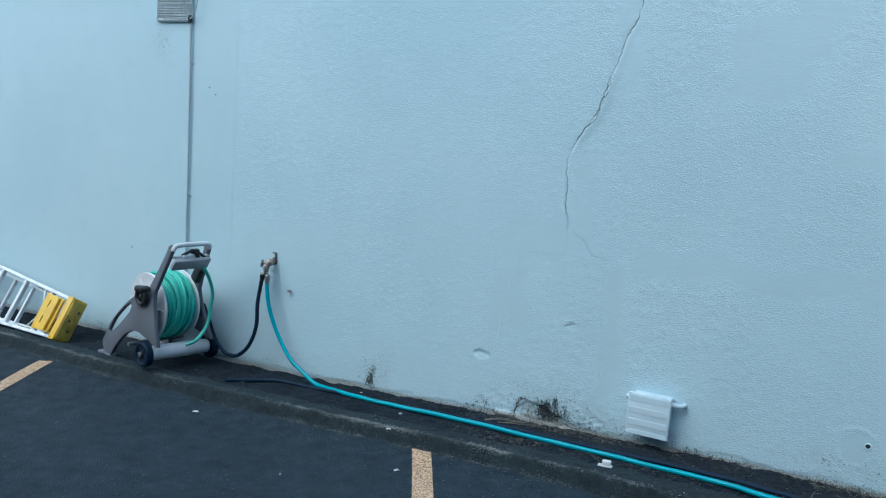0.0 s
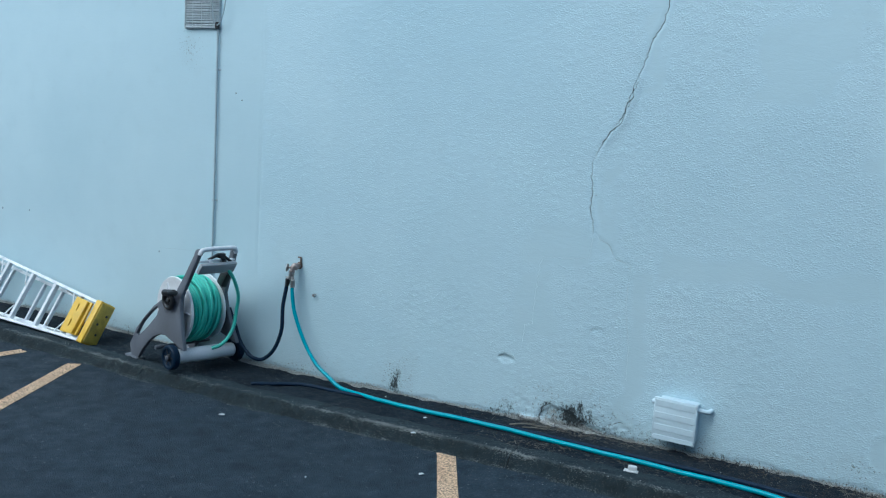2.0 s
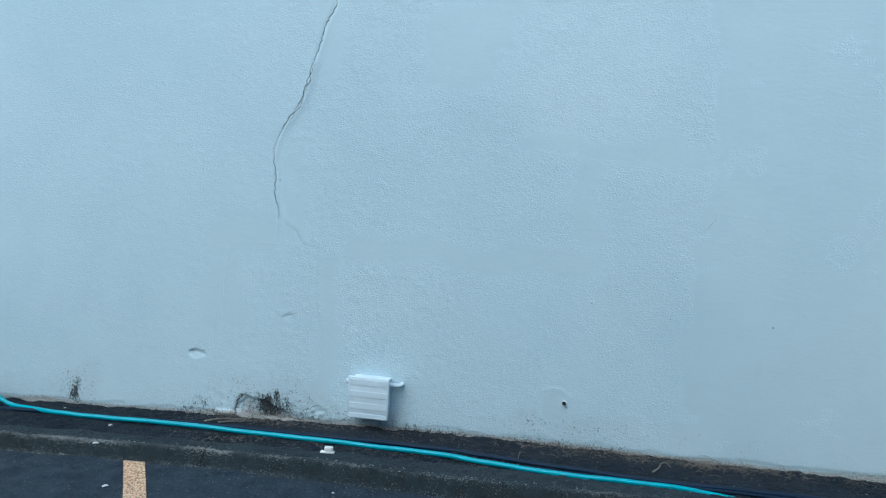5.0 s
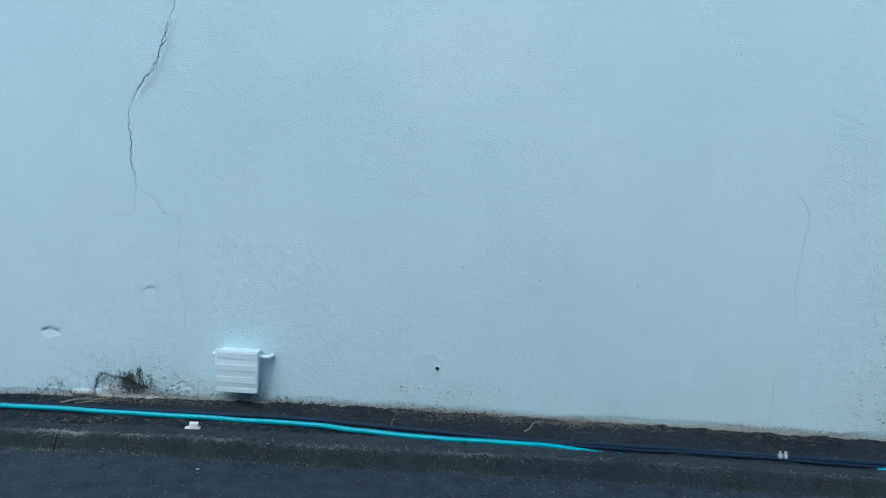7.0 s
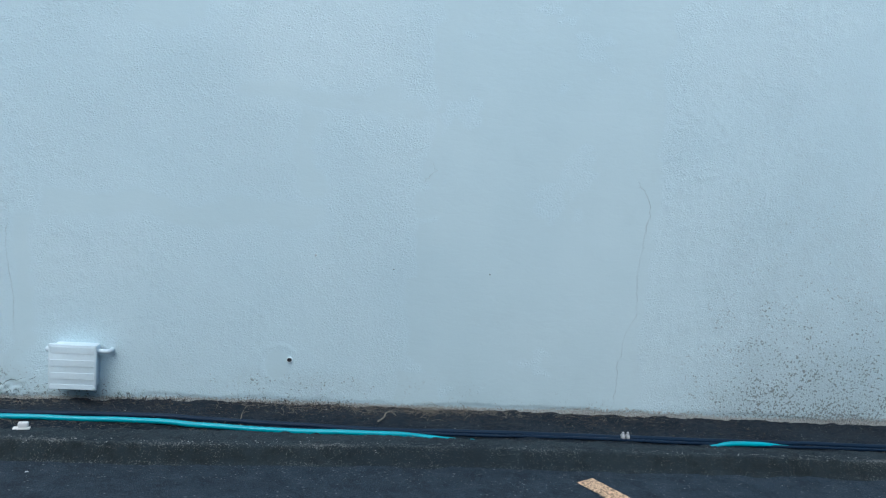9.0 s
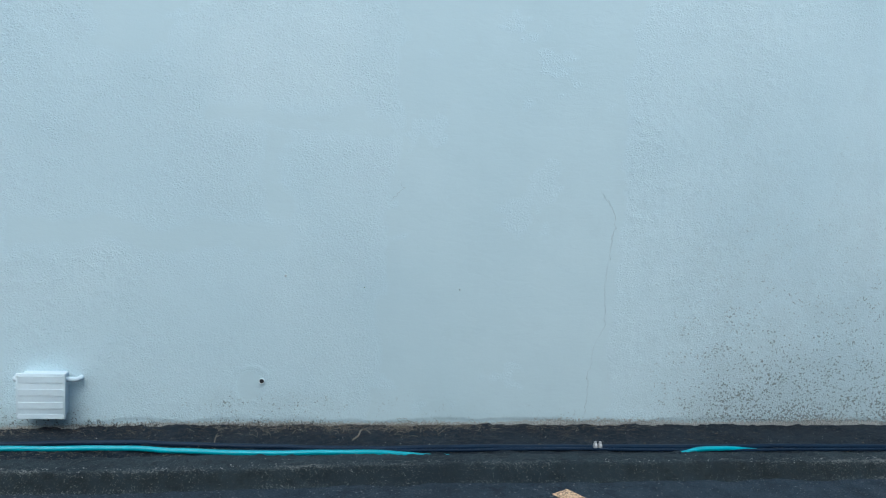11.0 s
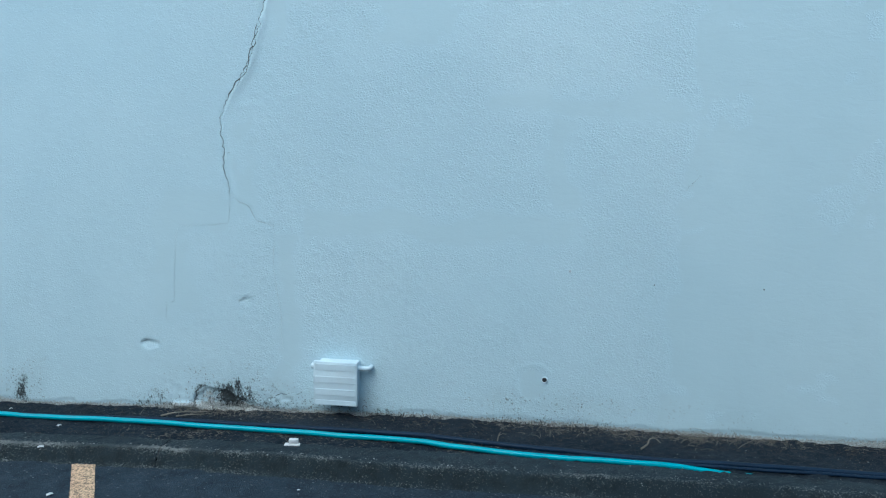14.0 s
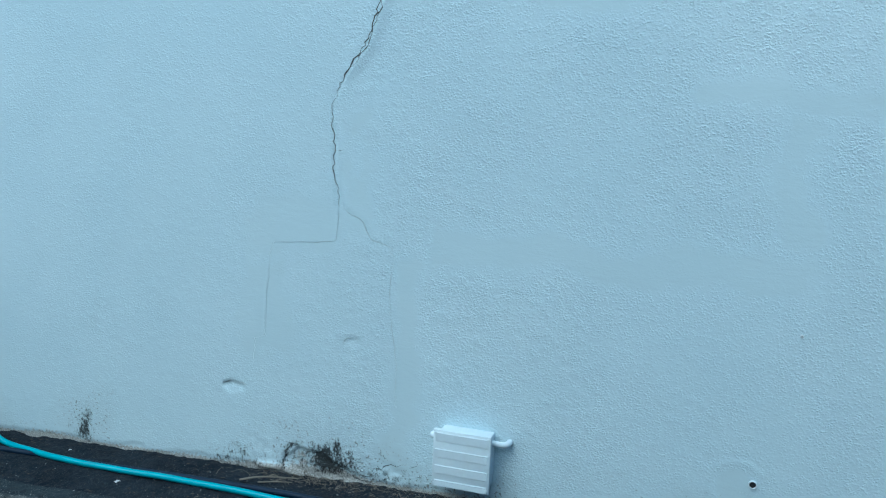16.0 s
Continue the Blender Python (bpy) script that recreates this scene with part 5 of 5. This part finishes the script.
# ---- small things on the ground ----
def litter_scrap(x, y, z, size, turn, label, name="paper_scrap"):
    """A crumpled scrap: a folded sheet with a bent flap."""
    root = thing(name, label, "litter", Matrix.Translation((x, y, z)) @ Matrix.Rotation(turn, 4, "Z"), "scattered paper scraps")
    r = random.Random(int(1000 * (x + 9)))
    bm = bmesh.new()
    n = 6
    vs = {}
    for layer in (0, 1):
        for i in range(n):
            for j in range(n):
                u, v = i / (n - 1) - 0.5, j / (n - 1) - 0.5
                h = 0.18 * size * (1 - (2 * u) ** 2) * (0.4 + 0.6 * (v + 0.5)) + size * 0.06 * r.uniform(-1, 1) + 0.001
                vs[layer, i, j] = bm.verts.new((u * size * 1.2, v * size * 0.6, max(0.0, h) + 0.0012 * layer))
    for i in range(n - 1):
        for j in range(n - 1):
            for layer in (0, 1):
                bm.faces.new([vs[layer, a, b] for a, b in ((i, j), (i + 1, j), (i + 1, j + 1), (i, j + 1))])
    ring = [(i, 0) for i in range(n)] + [(n - 1, j) for j in range(1, n)] + [(i, n - 1) for i in range(n - 2, -1, -1)] + [(0, j) for j in range(n - 2, 0, -1)]
    for a, b in zip(ring, ring[1:] + ring[:1]):
        bm.faces.new([vs[0, a[0], a[1]], vs[0, b[0], b[1]], vs[1, b[0], b[1]], vs[1, a[0], a[1]]])
    part("scrap", bm, LITTER, root)


def white_clip():
    """A broken white plastic clip on the kerb."""
    x, y = -1.21, 4.175
    root = thing("plastic_clip", "broken white plastic clip lying on the kerb", "litter", Matrix.Translation((x, y, float(kerb_z(x)) + 0.002)) @ Matrix.Rotation(0.15, 4, "Z"))
    bm = bmesh.new()
    box(bm, (0.075, 0.03, 0.008), (0, 0, 0.003), 0.003)
    part("base", bm, LITTER, root)
    bm = bmesh.new()
    box(bm, (0.045, 0.028, 0.026), (0.006, 0.005, 0.018), 0.006)
    part("saddle", bm, LITTER, root)


white_clip()


def hose_clamp():
    x = 1.735
    root = thing("pipe_clamp", "small grey double clamp on the black hose", "clamp", Matrix.Translation((x, 4.318, float(strip_z(x)) + 0.012)))
    for k in (-1, 1):
        bm = bmesh.new()
        lathe(bm, [(0.012, -0.007), (0.017, -0.007), (0.017, 0.007), (0.012, 0.007)], 16, Matrix.Translation((0.013 * k, 0, 0.008)) @ Matrix.Rotation(radians(90), 4, "Y"))
        box(bm, (0.012, 0.010, 0.02), (0.013 * k, 0, 0.026), 0.002)
        part("ring", bm, MID_PLASTIC, root)


hose_clamp()
for x, y, s, a in ((-3.71, 3.80, 0.030, 0.3), (-2.17, 3.68, 0.024, 1.0), (-2.44, 4.02, 0.024, 0.5), (-2.64, 3.31, 0.012, 2.0), (-1.07, 3.85, 0.012, 0.2), (-3.02, 4.60, 0.012, 0.9), (-2.575, 4.375, 0.020, 1.3), (-0.75, 3.55, 0.012, 1.9)):
    z = road_z(x) if y < FOOT else (strip_z(x) if y > BACK else kerb_z(x))
    litter_scrap(x, y, float(z) + 0.004, s, a, "small white paper scrap lying on the ground")
litter_scrap(-7.38, 4.13, float(kerb_z(-7.38)) + 0.003, 0.05, 0.4, "crumpled white scrap on the kerb")


def dry_weeds(name, spots, seed, label, thick=0.0010):
    """Dead stalks and roots that lean on the foot of the wall."""
    r = random.Random(seed)
    bm = bmesh.new()
    for cx, cy, spread, n, tall in spots:
        for k in range(n):
            x, y = cx + r.gauss(0, spread), min(W - 0.02, cy + r.gauss(0, 0.03))
            z = float(strip_z(x)) - 0.002
            a, l = r.uniform(0, 2 * math.pi), r.uniform(0.5, 1.3) * tall
            up = r.uniform(0.1, 0.7) * l
            p = [(x, y, z), (x + 0.4 * l * math.cos(a), min(W - 0.012, y + 0.25 * l * math.sin(a)), z + up * 0.8), (x + l * math.cos(a), min(W - 0.012, y + 0.5 * l * math.sin(a)), z + up * r.uniform(0.3, 1.0))]
            tube(bm, spline(p, 2), lambda t: thick * (1.1 - 0.8 * t), 4)
    ob = part(name, bm, STRAW)
    return tagged(ob, label, "weeds", kind="stuff")


dry_weeds("dry_weeds", [(0.72, 4.63, 0.06, 26, 0.07), (0.98, 4.66, 0.10, 22, 0.06), (0.45, 4.64, 0.12, 22, 0.05), (-0.05, 4.62, 0.2, 22, 0.05), (1.3, 4.66, 0.12, 16, 0.04), (-0.5, 4.6, 0.2, 14, 0.04)], 1, "dry straw-coloured dead weeds along the wall foot")
dry_weeds("dry_roots", [(-1.80, 4.67, 0.04, 22, 0.06), (-1.80, 4.65, 0.09, 14, 0.08), (-1.55, 4.64, 0.10, 8, 0.05), (-2.05, 4.60, 0.10, 6, 0.13), (-1.7, 4.33, 0.1, 7, 0.05)], 2, "dry root fibres and stalks under the mould stain")


dry_weeds("dry_straw", [(0.69, 4.63, 0.05, 16, 0.09), (0.83, 4.60, 0.09, 22, 0.09), (0.37, 4.61, 0.035, 14, 0.06), (0.0, 4.56, 0.09, 14, 0.05), (-1.40, 4.62, 0.06, 14, 0.05), (-1.66, 4.36, 0.03, 8, 0.05), (-1.27, 4.32, 0.03, 8, 0.05)], 5, "pale dead straw tufts on the gutter soil", 0.0012)
dry_weeds("grass_stalks", [(0.02, 4.31, 0.07, 12, 0.035), (0.20, 4.31, 0.05, 10, 0.035), (-0.45, 4.30, 0.02, 5, 0.04)], 6, "thin dry grass stalks beside the hose", 0.0008)


def dry_stick(points, r):
    """A bent dead twig lying on the soil, with a short side shoot."""
    bm = bmesh.new()
    line = spline([(x, y, float(strip_z(x)) + h) for x, y, h in points], 6)
    tube(bm, line, lambda t: r * (1.1 - 0.6 * t), 7)
    q = line[len(line) // 2]
    tube(bm, [q, q + Vector((0.02, 0.012, 0.008)), q + Vector((0.038, 0.016, 0.006))], lambda t: r * (0.6 - 0.3 * t), 6)
    ob = part("dry_twig", bm, STRAW)
    return tagged(ob, "pale dead twig lying on the gutter soil", "twig", "dry twigs")


dry_stick([(-2.085, 4.55, 0.010), (-2.01, 4.575, 0.022), (-1.94, 4.61, 0.016), (-1.85, 4.637, 0.012)], 0.0045)
dry_stick([(-2.00, 4.555, 0.008), (-1.93, 4.57, 0.014), (-1.86, 4.60, 0.008)], 0.0035)
dry_stick([(0.455, 4.45, 0.010), (0.488, 4.49, 0.020), (0.50, 4.53, 0.030), (0.53, 4.555, 0.026), (0.555, 4.54, 0.012)], 0.0045)
dry_stick([(-0.24, 4.42, 0.005), (-0.235, 4.425, 0.035), (-0.225, 4.43, 0.055)], 0.0025)


def crumbs(name, count, seed, area, size, mat, label, flat=0.5):
    """Scattered bits: small uneven chips lying on the ground."""
    r = random.Random(seed)
    verts, faces = [], []
    for k in range(count):
        x, y = r.uniform(area[0], area[1]), r.uniform(area[2], area[3])
        y -= float(kerb_bulge(x)) if y < BACK and area[2] > 3.9 else 0.0
        edge = ARRIS - float(kerb_bulge(x))
        z = float(strip_z(x) if y > BACK else kerb_z(x) if y > edge else road_z(x) + 0.075 * min(1.0, max(0.0, (y - edge + 0.07) / 0.07))) + 0.002
        s, a = size * r.choice((0.4, 0.6, 0.6, 0.9, 1.6)) * r.uniform(0.7, 1.3), r.uniform(0, 6.28)
        n = len(verts)
        for q in range(4):
            rr = s * r.uniform(0.6, 1.2)
            verts.append((x + rr * math.cos(a + q * 1.57), y + rr * 0.7 * math.sin(a + q * 1.57), z + s * flat * r.uniform(0, 0.5)))
        verts.append((x, y, z + s * flat * r.uniform(0.6, 1.2)))
        faces += [(n + q, n + (q + 1) % 4, n + 4) for q in range(4)]
    me = bpy.data.meshes.new(name)
    me.from_pydata(verts, [], faces)
    ob = link_mesh(name, me, mat)
    return tagged(ob, label, "debris", kind="stuff")


crumbs("leaf_litter", 1100, 3, (-8.5, 4.4, 4.22, 4.69), 0.0050, LEAF_BITS, "brown dead leaf crumbs in the gutter soil")
crumbs("gravel", 900, 4, (-8.5, 4.4, 4.05, 4.69), 0.006, KERB, "dark loose grit on kerb and soil", 0.8)
crumbs("pale_grit", 2600, 5, (-8.5, 4.4, 4.03, 4.68), 0.0026, GRIT, "pale grit flecks on kerb and soil", 0.6)
crumbs("kerb_foot_grit", 3000, 16, (-4.5, 4.4, 3.80, 4.03), 0.0021, GRIT, "pale grit gathered along the kerb foot", 0.6)
crumbs("arris_grit", 2600, 17, (-6.5, 4.4, 4.055, 4.115), 0.0030, GRIT, "pale stone grains on the worn kerb edge", 0.7)
crumbs("road_grit", 900, 6, (-7.5, 4.4, 2.6, 4.04), 0.0030, GRIT, "pale grit flecks on the asphalt", 0.6)
crumbs("rust_litter", 2600, 7, (-1.9, 2.6, 4.50, 4.69), 0.0026, BROWN_BITS, "rusty brown plant crumbs along the wall foot", 0.7)


def slivers(name, count, seed, areas, mat, label):
    """Dry fibres and chaff: thin bent slivers lying every way on the soil."""
    r = random.Random(seed)
    verts, faces = [], []
    for k in range(count):
        if k % 40 == 0:
            x0, x1, y0, y1 = r.choice(areas)
            cx, wide = r.uniform(x0, x1), r.uniform(0.03, 0.30)
        x, y = r.gauss(cx, wide), y1 - (y1 - y0) * r.random() ** 1.5
        z = float(strip_z(x) if y > BACK else kerb_z(x)) + r.uniform(0.003, 0.012)
        l, a, t = 0.004 + 0.022 * r.random() ** 2.2, r.uniform(0, 6.28), r.uniform(0.0004, 0.0011)
        d, n = Vector((math.cos(a), 0.6 * math.sin(a), r.uniform(-0.15, 0.35))), len(verts)
        bend = Vector((-math.sin(a), math.cos(a), 0.4)) * l * r.uniform(-0.25, 0.25)
        for q in (0.0, 0.5, 1.0):
            p = Vector((x, y, z)) + d * l * (q - 0.5) + bend * (1 - (2 * q - 1) ** 2)
            p.y = min(p.y, W - 0.008)
            verts += [p + Vector((0, 0, t)), p + Vector((t, -t, -t)), p + Vector((-t, t, -t))]
        for s in (0, 3):
            for e in range(3):
                f = (e + 1) % 3
                faces.append((n + s + e, n + s + f, n + s + 3 + f, n + s + 3 + e))
    me = bpy.data.meshes.new(name)
    me.from_pydata(verts, [], faces)
    return tagged(link_mesh(name, me, mat), label, "debris", kind="stuff")


slivers("dry_chaff", 2200, 8, [(-2.1, 2.0, 4.60, 4.69), (-0.6, 1.5, 4.62, 4.69), (-0.4, 1.2, 4.58, 4.69), (-2.0, -1.2, 4.58, 4.69), (-2.1, -0.2, 4.23, 4.38), (0.4, 1.3, 4.60, 4.69)], CHAFF, "pale dry chaff and root fibres in the gutter soil")
slivers("brown_chaff", 1500, 9, [(-8.0, 4.0, 4.23, 4.69), (-1.0, 2.2, 4.5, 4.69)], LEAF_BITS, "brown dead grass bits in the gutter soil")

# ---- added unseen walls behind the camera: they hold low sky off the wall's foot ----
# blue-grey, so that these walls don't warm the reflections on the ground
SKY_BLOCK_GREY = simple("sky_block_grey", (0.13, 0.155, 0.175), 0.8, scale=2.0)
for size, at in (((47.0, 0.3, 6.4), (16.5, -4.0, 2.9)), ((40.0, 0.3, 4.8), (-27.2, -6.0, 2.1))):
    bm = bmesh.new()
    box(bm, size, at, 0)
    part("sky_block_wall", bm, SKY_BLOCK_GREY, smooth=False)["kind"] = "structure"
